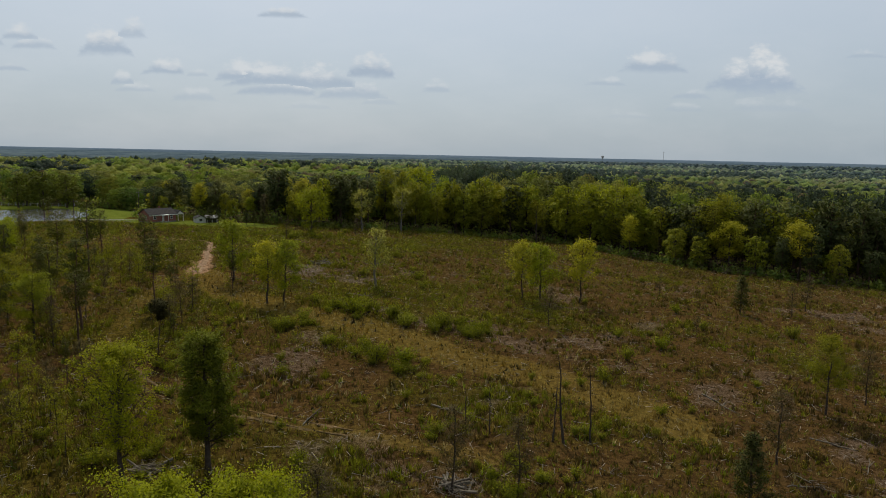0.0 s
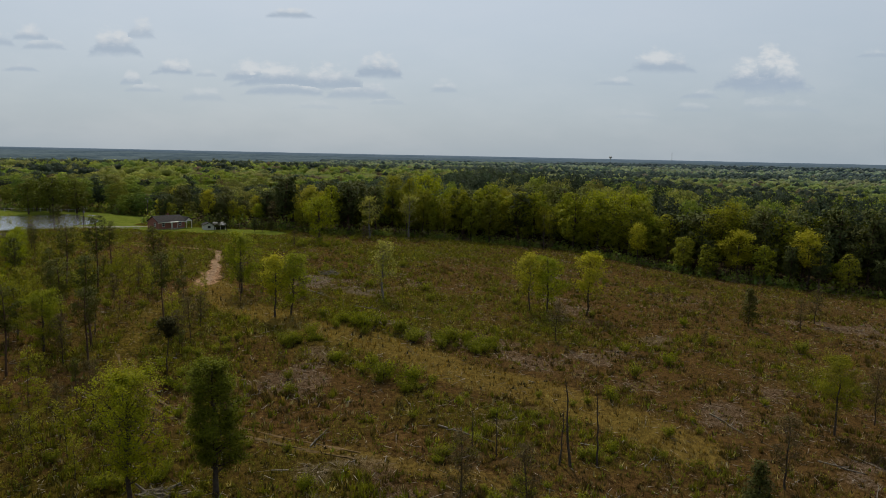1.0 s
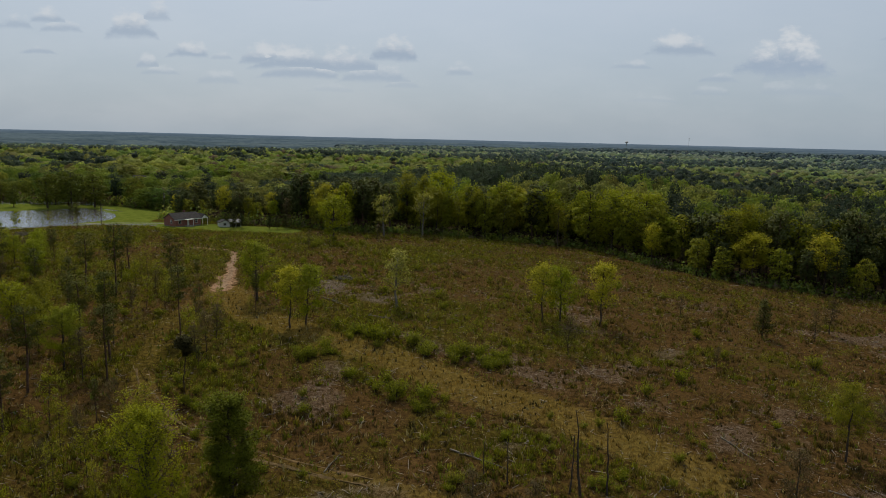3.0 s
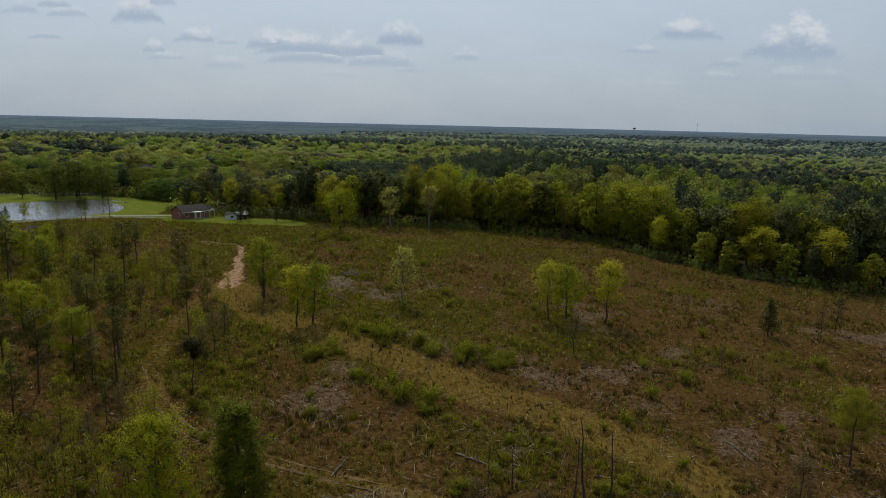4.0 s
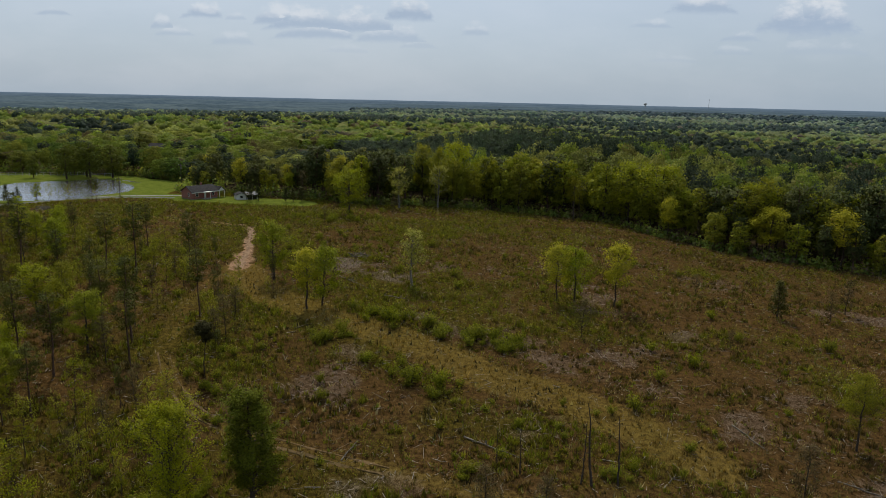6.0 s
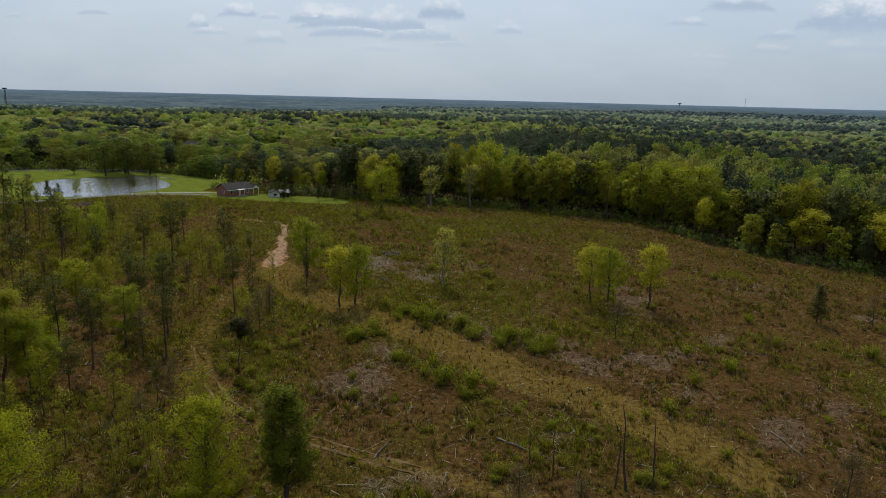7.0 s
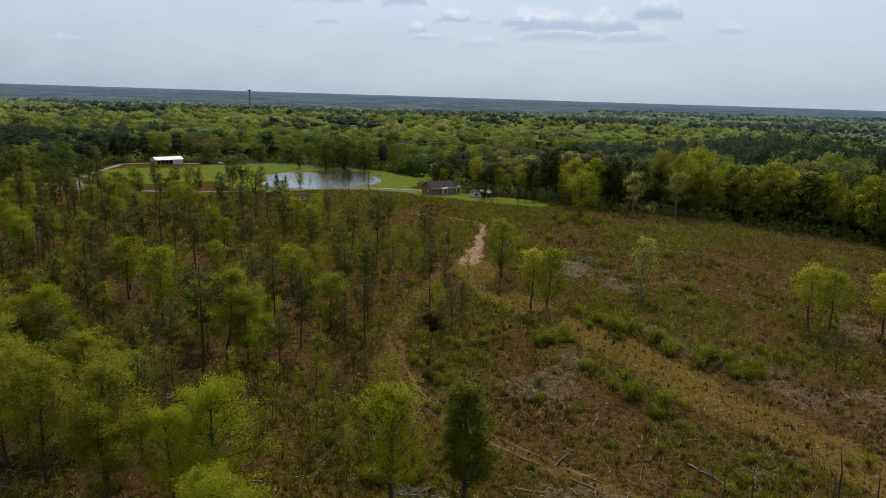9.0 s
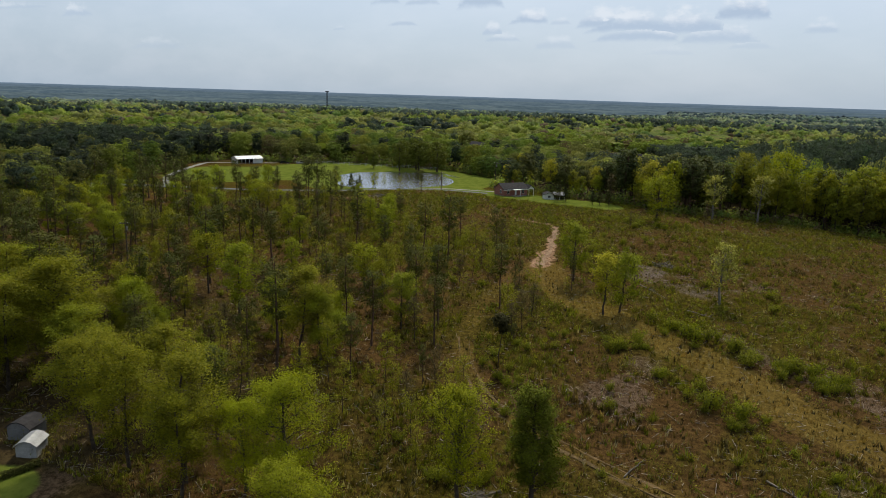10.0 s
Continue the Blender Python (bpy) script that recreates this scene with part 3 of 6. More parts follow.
def build_ground():
    xs, ys = graded(-125, 115, 0.95, -5200, 5200), graded(42, 262, 0.95, -700, 5200)
    X, Y = np.meshgrid(xs, ys)
    x, y = X.ravel(), Y.ravel()
    wood, lawn, slash = in_wood(x, y), in_lawn(x, y), in_slash(x, y)
    d_dirt = line_dist(x, y, DIRT_PATH)
    width = 0.6 + 1.25 * sstep(-y, -166, -146) + 2.0 * (vnoise(x, y, 3.5, 31) - 0.5) + 1.4 * (vnoise(x, y, 1.3, 32) - 0.5)
    width = np.maximum(width, 0.35)
    dirt = 1 - sstep(d_dirt, width * 0.3, width * 1.5)
    dirt = np.maximum(dirt, 0.6 * (1 - sstep(line_dist(x, y, SIDE_PATH), 0.4, 1.6)))
    dirt = np.maximum(dirt, 0.55 * (1 - sstep(np.hypot(x + 132, (y - 190) * 1.4), 6, 14)) * vnoise(x, y, 5, 35))
    dirt = np.maximum(dirt, 0.5 * (1 - sstep(np.hypot(x + 62, y - 43), 3, 9)) * (0.4 + vnoise(x, y, 4, 36)))
    d_tan = line_dist(x, y, TAN_WAY)
    tan = (1 - sstep(d_tan, 3.2, 5.9 + 2.4 * (vnoise(x, y, 7, 41) - 0.5))) * (0.75 + 0.35 * vnoise(x, y, 9, 42))
    d_track = line_dist(x, y, TRACK)
    tan = np.maximum(tan, 0.8 * (1 - sstep(d_track, 0.9, 2.4)) * (0.4 + 0.6 * vnoise(x, y, 7, 34)))
    rough = (1 - lawn) * (1 - np.maximum(dirt, 0.7 * tan)) * (1 - 0.9 * (1 - sstep(line_dist(x, y, ROAD), 3, 6))) * sstep(d_track, 1.4, 3.0)
    z = land(x, y) + rough * (0.30 * (vnoise(x, y, 3.1, 51) - 0.5) + 0.20 * (vnoise(x, y, 1.3, 52) - 0.5))
    nx, ny = len(xs), len(ys)
    i = np.arange(nx * ny).reshape(ny, nx)
    f = np.stack([i[:-1, :-1], i[:-1, 1:], i[1:, 1:], i[1:, :-1]], axis=-1).reshape(-1, 4)
    me = fast_mesh("ground", np.c_[x, y, z], f, M_GROUND, smooth=True,
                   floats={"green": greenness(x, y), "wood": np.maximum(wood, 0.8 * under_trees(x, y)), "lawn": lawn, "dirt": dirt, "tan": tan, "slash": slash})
    tagged(new("ground", me), "rolling cut-over field of brown and green rough grass", "ground", kind="structure")


def ribbon(name, pts, width, mat, label, category, lift=0.05, ragged=0.3, step=1.5, seed=0, fade=0.0, shift=0.0):
    """A strip that lies on the land along a line, with uneven edges."""
    p = np.array(pts, float)
    seg = np.r_[0, np.cumsum(np.hypot(*np.diff(p, axis=0).T))]
    s = np.arange(0, seg[-1], step)
    x, y = np.interp(s, seg, p[:, 0]), np.interp(s, seg, p[:, 1])
    k = np.ones(5) / 5
    if len(x) > 8:
        x[2:-2], y[2:-2] = np.convolve(x, k, "valid"), np.convolve(y, k, "valid")
    tx, ty = np.gradient(x), np.gradient(y)
    ln = np.hypot(tx, ty)
    nx, ny = -ty / ln, tx / ln
    x, y = x + nx * shift, y + ny * shift
    wide = 1.0 if fade == 0 else np.clip(1.25 - fade * 1.6 * vnoise(s, s * 0 + seed, 9.0, 80 + seed), 0.05, 1.1)
    rows = []
    for o in (-1, -0.6, 0, 0.6, 1):
        e = ragged * (vnoise(s, s * 0 + o * 9 + seed, 2.2, 61 + seed) - 0.5) * 2 * abs(o)
        px, py = x + nx * wide * (o * width / 2 + e * width * 0.5), y + ny * wide * (o * width / 2 + e * width * 0.5)
        rows.append(np.c_[px, py, land(px, py) + lift - (0.03 if abs(o) == 1 else 0)])
    v = np.stack(rows, axis=1).reshape(-1, 3)
    n = len(s)
    i = np.arange(n * 5).reshape(n, 5)
    f = np.stack([i[:-1, :-1], i[:-1, 1:], i[1:, 1:], i[1:, :-1]], axis=-1).reshape(-1, 4)
    ob = new(name, fast_mesh(name, v, f, mat, smooth=True))
    return tagged(ob, label, category, kind="structure")


def build_pond():
    cx, cy, a, b, r = POND
    bm = bmesh.new()
    ring = []
    for i in range(96):
        t = i / 96 * 2 * math.pi
        k = 1.22
        px, py = a * k * math.cos(t), b * k * math.sin(t)
        ring.append(bm.verts.new((cx + px * math.cos(r) - py * math.sin(r), cy + px * math.sin(r) + py * math.cos(r), POND_Z - 0.12)))
    bm.faces.new(ring)
    me = bpy.data.meshes.new("pond")
    bm.to_mesh(me)
    bm.free()
    me.materials.append(M_WATER)
    tagged(new("pond", me), "still farm pond reflecting the pale sky", "pond", kind="structure")


def build_backdrop(radius, top, bumps, mat, label, seed):
    az = np.radians(np.arange(-75, 110.1, 0.12))
    zs = np.array([-140, -70, -25, top - 14, top])
    V = []
    for k, z in enumerate(zs):
        ridge = bumps * (vnoise(az * 57, az * 0, 9, 71 + seed) - 0.5) + bumps * 0.45 * (vnoise(az * 57, az * 0, 1.1, 72 + seed) - 0.5) + bumps * 0.3 * (vnoise(az * 57, az * 0, 0.3, 73 + seed) - 0.5) if k == 4 else 0 * az
        V.append(np.c_[-radius * np.sin(az), radius * np.cos(az), z + ridge])
    v = np.stack(V, axis=1).reshape(-1, 3)
    n = len(az)
    i = np.arange(n * 5).reshape(n, 5)
    f = np.stack([i[:-1, :-1], i[:-1, 1:], i[1:, 1:], i[1:, :-1]], axis=-1).reshape(-1, 4)
    tagged(new("backdrop", fast_mesh("backdrop", v, f, mat, smooth=True)), label, "hills", kind="structure")


build_ground()
build_pond()
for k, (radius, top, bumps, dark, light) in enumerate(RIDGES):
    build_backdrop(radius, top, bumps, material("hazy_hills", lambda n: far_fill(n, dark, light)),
                   "distant hazy blue hills on the horizon" if k > 4 else "far wooded ridge, haze painted into its glowing grey-green", k * 7)
ribbon("road", ROAD, 3.0, M_ASPHALT, "pale worn country road past the pond", "road", ragged=0.05)
ribbon("driveway", [(-131, 222), (-120, 231), (-108, 236), (-100, 238)], 1.8, M_GRAVEL, "gravel driveway to the brick house", "driveway", ragged=0.15)
ribbon("barn_lane", BARN_LANE, 2.4, M_GRAVEL, "pale gravel lane round the pasture to the barn", "lane", ragged=0.1)

for side in (-0.75, 0.75):
    ribbon("wheel_track", TRACK[4:-2], 0.5, M_RUT, "sandy tyre-worn rut through the rough grass", "track", lift=0.04, ragged=1.5, step=0.4, seed=20 + int(side * 4), fade=0.95, shift=side)
ribbon("dirt_path", DIRT_PATH, 1.3, M_SOIL, "bare reddish washed-out soil path", "path", lift=0.06, ragged=0.9, step=0.7, seed=2)


# ---- trees ----
def grow(rng, kind):
    """One tree 10 m high: limb segments, leaf centres and their outward directions."""
    base, spread, limbs, shape, leaves, subs, jitter, lean = {
        "leafy": (0.2, 0.28, 20, "round", 14500, 5, 0.34, 0.25), "bright": (0.2, 0.36, 26, "round", 12500, 6, 0.36, 0.35),
        "yellow": (0.34, 0.28, 18, "round", 11000, 5, 0.34, 0.45), "olive": (0.3, 0.26, 18, "round", 13500, 5, 0.34, 0.45), "pale": (0.3, 0.25, 16, "round", 4200, 5, 0.36, 0.5),
        "airy": (0.2, 0.37, 26, "round", 14500, 7, 0.25, 1.0), "big": (0.16, 0.36, 30, "round", 26000, 5, 0.3, 0.35), "dense": (0.16, 0.2, 34, "egg", 24000, 6, 0.22, 0.7),
        "pine": (0.5, 0.125, 20, "top", 2400, 4, 0.2, 0.12), "fir": (0.3, 0.19, 30, "column", 4200, 4, 0.3, 0.12), "oak": (0.3, 0.3, 16, "round", 1, 3, 0.4, 0.35), "shade_oak": (0.3, 0.3, 16, "round", 1, 3, 0.4, 0.35), "dark_top": (0.68, 0.15, 14, "ball", 3000, 4, 0.24, 0.1),
        "cedar": (0.1, 0.23, 36, "cone", 5000, 4, 0.3, 0.4), "bare": (0.22, 0.22, 26, "round", 2600, 5, 0.3, 0.5),
        "snag": (0.35, 0.07, 7, "round", 0, 1, 0.1, 0.2), "sapling": (0.22, 0.18, 16, "column", 1100, 4, 0.3, 0.4),
    }[kind]
    H = 10.0
    r0 = {"pine": 0.1, "snag": 0.12, "sapling": 0.07, "bare": 0.1, "cedar": 0.12, "dark_top": 0.09, "olive": 0.11, "leafy": 0.13, "yellow": 0.12}.get(kind, 0.17)
    segs, pts = [], [np.array([0, 0, -0.4])]
    wob = 0.05 if kind in ("pine", "dense", "cedar") else 0.11
    n_t = 8
    for i in range(1, n_t + 1):
        pts.append(np.array([pts[-1][0] + rng.normal() * wob, pts[-1][1] + rng.normal() * wob, H * i / n_t * 0.96]))
    rad = lambda f: r0 * (1.25 - f) ** 0.8 if f < 1 else r0 * 0.2
    for i in range(n_t):
        segs.append((pts[i], pts[i + 1], rad(i / n_t) * (1.25 if i == 0 else 1), rad((i + 1) / n_t)))

    def on_trunk(f):
        k = min(int(f * n_t), n_t - 1)
        return pts[k] + (pts[k + 1] - pts[k]) * (f * n_t - k)
    anchors = []
    for j in range(limbs):
        f = base + (0.97 - base) * ((j + rng.uniform(0, 1)) / limbs)
        g = (f - base) / (1 - base)
        prof = {"round": math.sin(math.pi * min(1, 0.16 + 0.82 * g)) ** 0.7, "column": 0.55 + 0.45 * math.sin(math.pi * (0.1 + 0.8 * g)),
                "top": 0.5 + 0.5 * math.sin(math.pi * g), "ball": math.sin(math.pi * (0.08 + 0.85 * g)), "cone": 1.05 - 0.95 * g, "egg": math.sin(math.pi * (0.22 + 0.72 * g)) ** 0.7}[shape]
        length = spread * H * prof * rng.uniform(0.65, 1.15)
        az = j * 2.4 + rng.uniform(-0.5, 0.5)
        rise = lean + rng.uniform(-0.2, 0.3) + (0.5 * g if shape == "round" else 0.0)
        d = np.array([math.cos(az), math.sin(az), rise])
        d /= np.linalg.norm(d)
        p, r = on_trunk(f), max(0.018, rad(f) * 0.42)
        q = p
        for k in range(3):
            d2 = d + rng.normal(size=3) * 0.18
            d2[2] += 0.12 * k
            d2 /= np.linalg.norm(d2)
            e = q + d2 * length / 3
            segs.append((q, e, r * (1 - k * 0.28), r * (1 - (k + 1) * 0.28)))
            if k >= 1:
                anchors.append((e, 0.8))
            for _ in range(subs - 2 if k else 1):
                sd = d2 + rng.normal(size=3) * 0.7
                sd /= np.linalg.norm(sd)
                t = q + (e - q) * rng.uniform(0.2, 1.0) + sd * length * rng.uniform(0.22, 0.45)
                s0 = q + (e - q) * 0.5
                segs.append((s0, t, r * 0.4, 0.008))
                anchors.append((t, 1.0))
            q = e
    # dead stubs low on pines
    if kind in ("pine", "snag"):
        for j in range(9 if kind == "pine" else 6):
            f = rng.uniform(0.25, base + 0.1 if kind == "pine" else 0.95)
            az = rng.uniform(0, 6.28)
            p = on_trunk(f)
            segs.append((p, p + np.array([math.cos(az), math.sin(az), 0.15]) * rng.uniform(0.4, 1.1), 0.03, 0.008))
    c, o = np.zeros((0, 3)), np.zeros((0, 3))
    if leaves:
        A = np.array([a for a, _ in anchors])
        pick = rng.integers(0, len(A), leaves)
        c = A[pick] + rng.normal(size=(leaves, 3)) * jitter * [1, 1, 0.75]
        c[:, 2] = np.maximum(c[:, 2], 0.3)
        o = A[pick] - [0, 0, H * (base + 0.35 * (1 - base))]
        o /= np.maximum(np.linalg.norm(o, axis=1, keepdims=True), 0.1)
    if kind in ("oak", "shade_oak"):
        # a full crown made of overlapping rounded lobes
        cs, os_ = [], []
        for j in range(13):
            g = (j + 0.5) / 13
            zc = H * (0.2 + 0.68 * g)
            reach = 2.2 * math.sin(math.pi * (0.12 + 0.76 * g)) ** 0.8
            az = j * 2.4 + rng.uniform(-0.4, 0.4)
            mid = np.array([math.cos(az) * reach * 0.8, math.sin(az) * reach * 0.8, zc])
            r = rng.uniform(0.95, 1.5)
            i = np.arange(240) + 0.5
            dz = 1 - 1.55 * i / 240
            rr = np.sqrt(np.maximum(0, 1 - dz * dz))
            d = np.stack([rr * np.cos(i * 2.39996), rr * np.sin(i * 2.39996), dz], -1) + rng.normal(size=(240, 3)) * 0.14
            d /= np.linalg.norm(d, axis=1, keepdims=True)
            cs.append(mid + d * [r, r, r * 0.85] * rng.uniform(0.8, 1.1, (240, 1)))
            os_.append(d)
        c, o = np.concatenate(cs), np.concatenate(os_)
    return segs, c, o


KINDS = {
    # kind: name, label, leaf material, leaf size, leaf length to width, bark
    "leafy": ("leafy_tree", "fresh green broadleaf tree with an open rounded crown", M_LEAF, 0.14, 1.5, M_BARK),
    "bright": ("broad_tree", "broad bright green spring tree with a full crown", M_BRIGHT, 0.155, 1.4, M_BARK),
    "yellow": ("yellow_green_tree", "airy yellow-green young hardwood with thin visible limbs", M_YELLOW, 0.145, 1.5, M_BARK),
    "pale": ("pale_tree", "pale budding hardwood with whitish new leaves", M_PALE, 0.18, 1.4, M_PALE_BARK),
    "airy": ("airy_tree", "light green spreading tree with several rising limbs", M_AIRY, 0.135, 1.5, M_BARK),
    "big": ("broad_tree", "broad bright green spring tree with a full crown", M_BRIGHT, 0.115, 1.4, M_BARK),
    "dense": ("columnar_tree", "dark green dense columnar tree with a straight trunk", M_DENSE, 0.125, 1.4, M_BARK),
    "pine": ("pine_tree", "tall thin pine with bare trunk and a dark tufted top", M_NEEDLE, 0.2, 2.4, M_PINE_BARK),
    "dark_top": ("vine_topped_tree", "thin stem topped by a nearly black ball of vines", M_VINE, 0.3, 1.4, M_BARK),
    "cedar": ("cedar_tree", "small dark bushy evergreen standing in the field", M_CEDAR, 0.23, 1.8, M_BARK),
    "bare": ("budding_tree", "small brownish tree with bare twigs and few buds", M_TWIG, 0.2, 2.2, M_BARK),
    "snag": ("dead_snag", "bare dark dead pole with broken stubs", None, 0, 1, M_BARK),
    "olive": ("young_oak", "young oak with olive yellow-green new leaves and dark trunk", M_OLIVE, 0.125, 1.5, M_BARK),
    "oak": ("hardwood_tree", "full rounded spring hardwood at the wood's edge", M_OAK, 0.3, 1.25, M_BARK),
    "shade_oak": ("shade_tree", "broad dark green tree on the pond's far bank", M_SHADE, 0.3, 1.25, M_BARK),
    "fir": ("forest_pine", "tall dense dark green pine at the wood's edge", M_DARK_PINE, 0.27, 1.6, M_PINE_BARK),
    "sapling": ("sapling", "slender young tree with thin olive-green leaves", M_OLIVE, 0.24, 1.5, M_BARK),
}
TREES = {}


def tree_model(kind, variant, far=False):
    """The shared meshes of a kind of tree; far trees carry fewer and larger sprays."""
    if (kind, variant, far) not in TREES:
        name, label, leaf, size, long, bark = KINDS[kind]
        rng = np.random.default_rng(abs(sum(map(ord, kind))) * 7 + variant * 131)
        segs, c, o = grow(rng, kind)
        thick = [q for q in segs if q[2] > 0.035]
        thin = [q for q in segs if q[2] <= 0.035]
        tv, tf = tubes(thick, 6)
        if thin:
            nv, nf = tubes(thin, 3)
            tv, tf = np.concatenate([tv, nv]), np.concatenate([tf, nf + len(tv)])
        trunk = fast_mesh("trunk", tv, tf, bark, smooth=True)
        crown = None
        if leaf is not None:
            if far:
                pick = rng.permutation(len(c))[:max(1400, len(c) // 3)]
                size = size * math.sqrt(len(c) / len(pick)) * 0.95
                c, o = c[pick], o[pick]
            v, f, nor = leaf_quads(rng, c, size, o, long)
            crown = fast_mesh("crown", v, f, leaf, normals=nor)
        TREES[kind, variant, far] = (trunk, crown)
    return TREES[kind, variant, far]


PLANTED = []


def plant(kind, x, y, height, group, rng, widen=1.0, sink=0.0, label=None):
    name, text, *_ = KINDS[kind]
    trunk, crown = tree_model(kind, int(rng.integers(0, 3)), math.hypot(x, y) > 118)
    ob = new(name)
    s = height / 10.0
    ob.matrix_basis = Matrix.LocRotScale((x, y, float(land(x, y)) - sink), Euler((rng.normal() * 0.02, rng.normal() * 0.02, rng.uniform(0, 6.28))), (s * widen, s * widen, s))
    tagged(ob, label or text, "tree" if kind not in ("snag",) else "dead tree", group)
    child("trunk", trunk, ob)
    if crown is not None:
        child("crown", crown, ob)
    PLANTED.append((x, y))
    return ob


rng = np.random.default_rng(11)
FIELD_TREES = {
    "leafy": [(-41.7, 134.4, 11.7), (16.4, 136.2, 10.7), (-28.9, 120.6, 10.7)],
    "yellow": [(-30.9, 118.0, 10.5), (12.8, 134.5, 10.9), (23.6, 135.0, 12.0)],
    "olive": [(44.7, 84.9, 9.5)],
    "pale": [(-14.9, 136.7, 11.2), (-18.5, 244.7, 14.5), (-31.0, 237.4, 13.5)],
    "airy": [(-27.4, 58.5, 11.5)],
    "dense": [(-21.2, 61.1, 12.7)],
    "dark_top": [(-37.4, 89.7, 7.6)],
    "sapling": [(-137.3, 214.1, 5.4), (-148.0, 203.7, 4.1)],
    "pine": [(-149.8, 193.6, 7.0), (-124.7, 216.1, 7.4), (-137.7, 187.1, 9.9), (-168.2, 194.0, 7.0), (-149.1, 194.8, 7.8)],
    "cedar": [(-144.6, 207.7, 3.0), (54.9, 137.3, 7.7), (25.9, 60.7, 7.1), (-79.4, 230.5, 6.0), (-77.0, 232.0, 5.2), (-68.0, 233.0, 5.0), (-66.0, 234.5, 5.0), (-63.5, 236.0, 5.4)],
    "bare": [(-103.9, 170.4, 6.7), (-30.7, 137.4, 6.0), (15.4, 115.1, 6.9), (64.6, 137.3, 6.3), (70.9, 144.5, 7.2), (0.1, 59.9, 7.7), (5.9, 60.6, 7.0), (32.3, 69.8, 7.8),
             (51.8, 89.2, 7.3), (-46.0, 194.8, 5.1), (-30.8, 221.2, 5.3), (-40.5, 109.7, 5.8), (39.1, 114.9, 3.7), (-9.0, 47.4, 8.6), (43.0, 150.0, 4.5)],
    "snag": [(11.4, 71.1, 9.5), (10.3, 71.4, 6.5), (14.2, 71.7, 8.3), (1.5, 73.5, 4.5), (4.0, 72.5, 5.5), (28.0, 248.0, 14.0)],
}
for kind, spots in FIELD_TREES.items():
    for x, y, h in spots:
        wide = {"dense": 1.12, "cedar": 1.25, "bare": 1.1, "dark_top": 1.0}.get(kind, 1.05)
        plant(kind, x, y, h, "trees left standing in the field", rng, wide)
plant("bright", -43.1, 214.1, 13.4, "trees left standing in the field", rng, 1.15)
for x, y, h in [(-169.5, 276.0, 14.0), (-162.5, 281.0, 15.0), (-156.0, 286.0, 14.0), (-168.0, 288.0, 15.5), (-184.0, 277.0, 7.5), (-176.0, 292.0, 13.0)]:
    plant("shade_oak", x, y, h, "trees round the pond", rng, 1.25)
for kind, x, y, h in [("leafy", -148.5, 224.5, 5.5), ("sapling", -141.0, 231.0, 5.0), ("cedar", -152.5, 215.5, 5.5), ("cedar", -147.5, 214.0, 4.8), ("sapling", -135.5, 236.0, 4.5)]:
    plant(kind, x, y, h, "trees round the pond", rng, 1.1)
plant("cedar", -234.0, 325.0, 14.0, "trees round the pond", rng, 1.3, label="tall conical dark evergreen behind the pasture")
# crowns just below the camera
plant("big", -15.2, 35.5, 12.3, "trees left standing in the field", rng)
plant("big", -11.0, 37.7, 12.0, "trees left standing in the field", rng)

STAND_TREES = {
    "leafy": [(-82.2, 86.7, 12.3), (-59.2, 78.3, 10.8), (-72.9, 83.7, 8.5), (-102.0, 153.4, 7.0), (-97.8, 156.2, 7.3), (-153.9, 113.7, 8.9),
              (-152.6, 120.7, 6.7), (-157.9, 104.1, 9.3), (-122.3, 77.3, 9.2), (-80.5, 67.4, 7.6), (-132.5, 101.3, 9.1)],
    "olive": [(-61.5, 76.6, 13.6), (-94.7, 92.0, 10.7), (-107.1, 106.2, 6.8), (-89.5, 81.9, 6.6), (-135.5, 111.0, 8.4), (-122.4, 107.5, 9.5),
               (-67.6, 51.7, 12.0), (-59.5, 47.5, 12.9), (-86.9, 58.3, 15.8), (-98.4, 77.4, 8.6), (-64.0, 56.5, 11.3), (-52.7, 48.6, 13.6), (-50.5, 46.0, 11.0)],
    "pale": [(-88.8, 67.0, 8.4)],
    "big": [(-42.0, 51.0, 12.6), (-46.5, 50.5, 9.5), (-33.5, 40.6, 11.5)],
    "pine": [(-46.7, 110.8, 11.9), (-82.7, 73.4, 14.1), (-108.5, 96.8, 12.6), (-64.3, 69.5, 11.7), (-61.6, 87.6, 13.1), (-56.1, 86.2, 12.1), (-51.9, 98.7, 13.9),
             (-54.8, 54.9, 12.0), (-160.3, 146.6, 10.8), (-151.9, 145.3, 11.3), (-147.0, 146.0, 11.7), (-145.2, 152.1, 10.4), (-151.2, 164.7, 10.5),
             (-139.8, 161.3, 10.6), (-114.2, 140.4, 14.7), (-116.9, 156.5, 12.9), (-107.3, 149.7, 7.2), (-95.4, 157.7, 8.0), (-119.6, 209.4, 8.5), (-160.8, 176.0, 9.0),
             (-157.3, 129.7, 10.7), (-150.8, 129.6, 10.5), (-91.5, 61.0, 13.9), (-48.4, 91.2, 11.1), (-100.2, 114.4, 10.7), (-87.4, 113.0, 10.8)],
}
for kind, spots in STAND_TREES.items():
    for x, y, h in spots:
        plant(kind, x, y, h, "trees of the thinned stand", rng, {"olive": 1.2, "big": 1.0}.get(kind, 1.05))


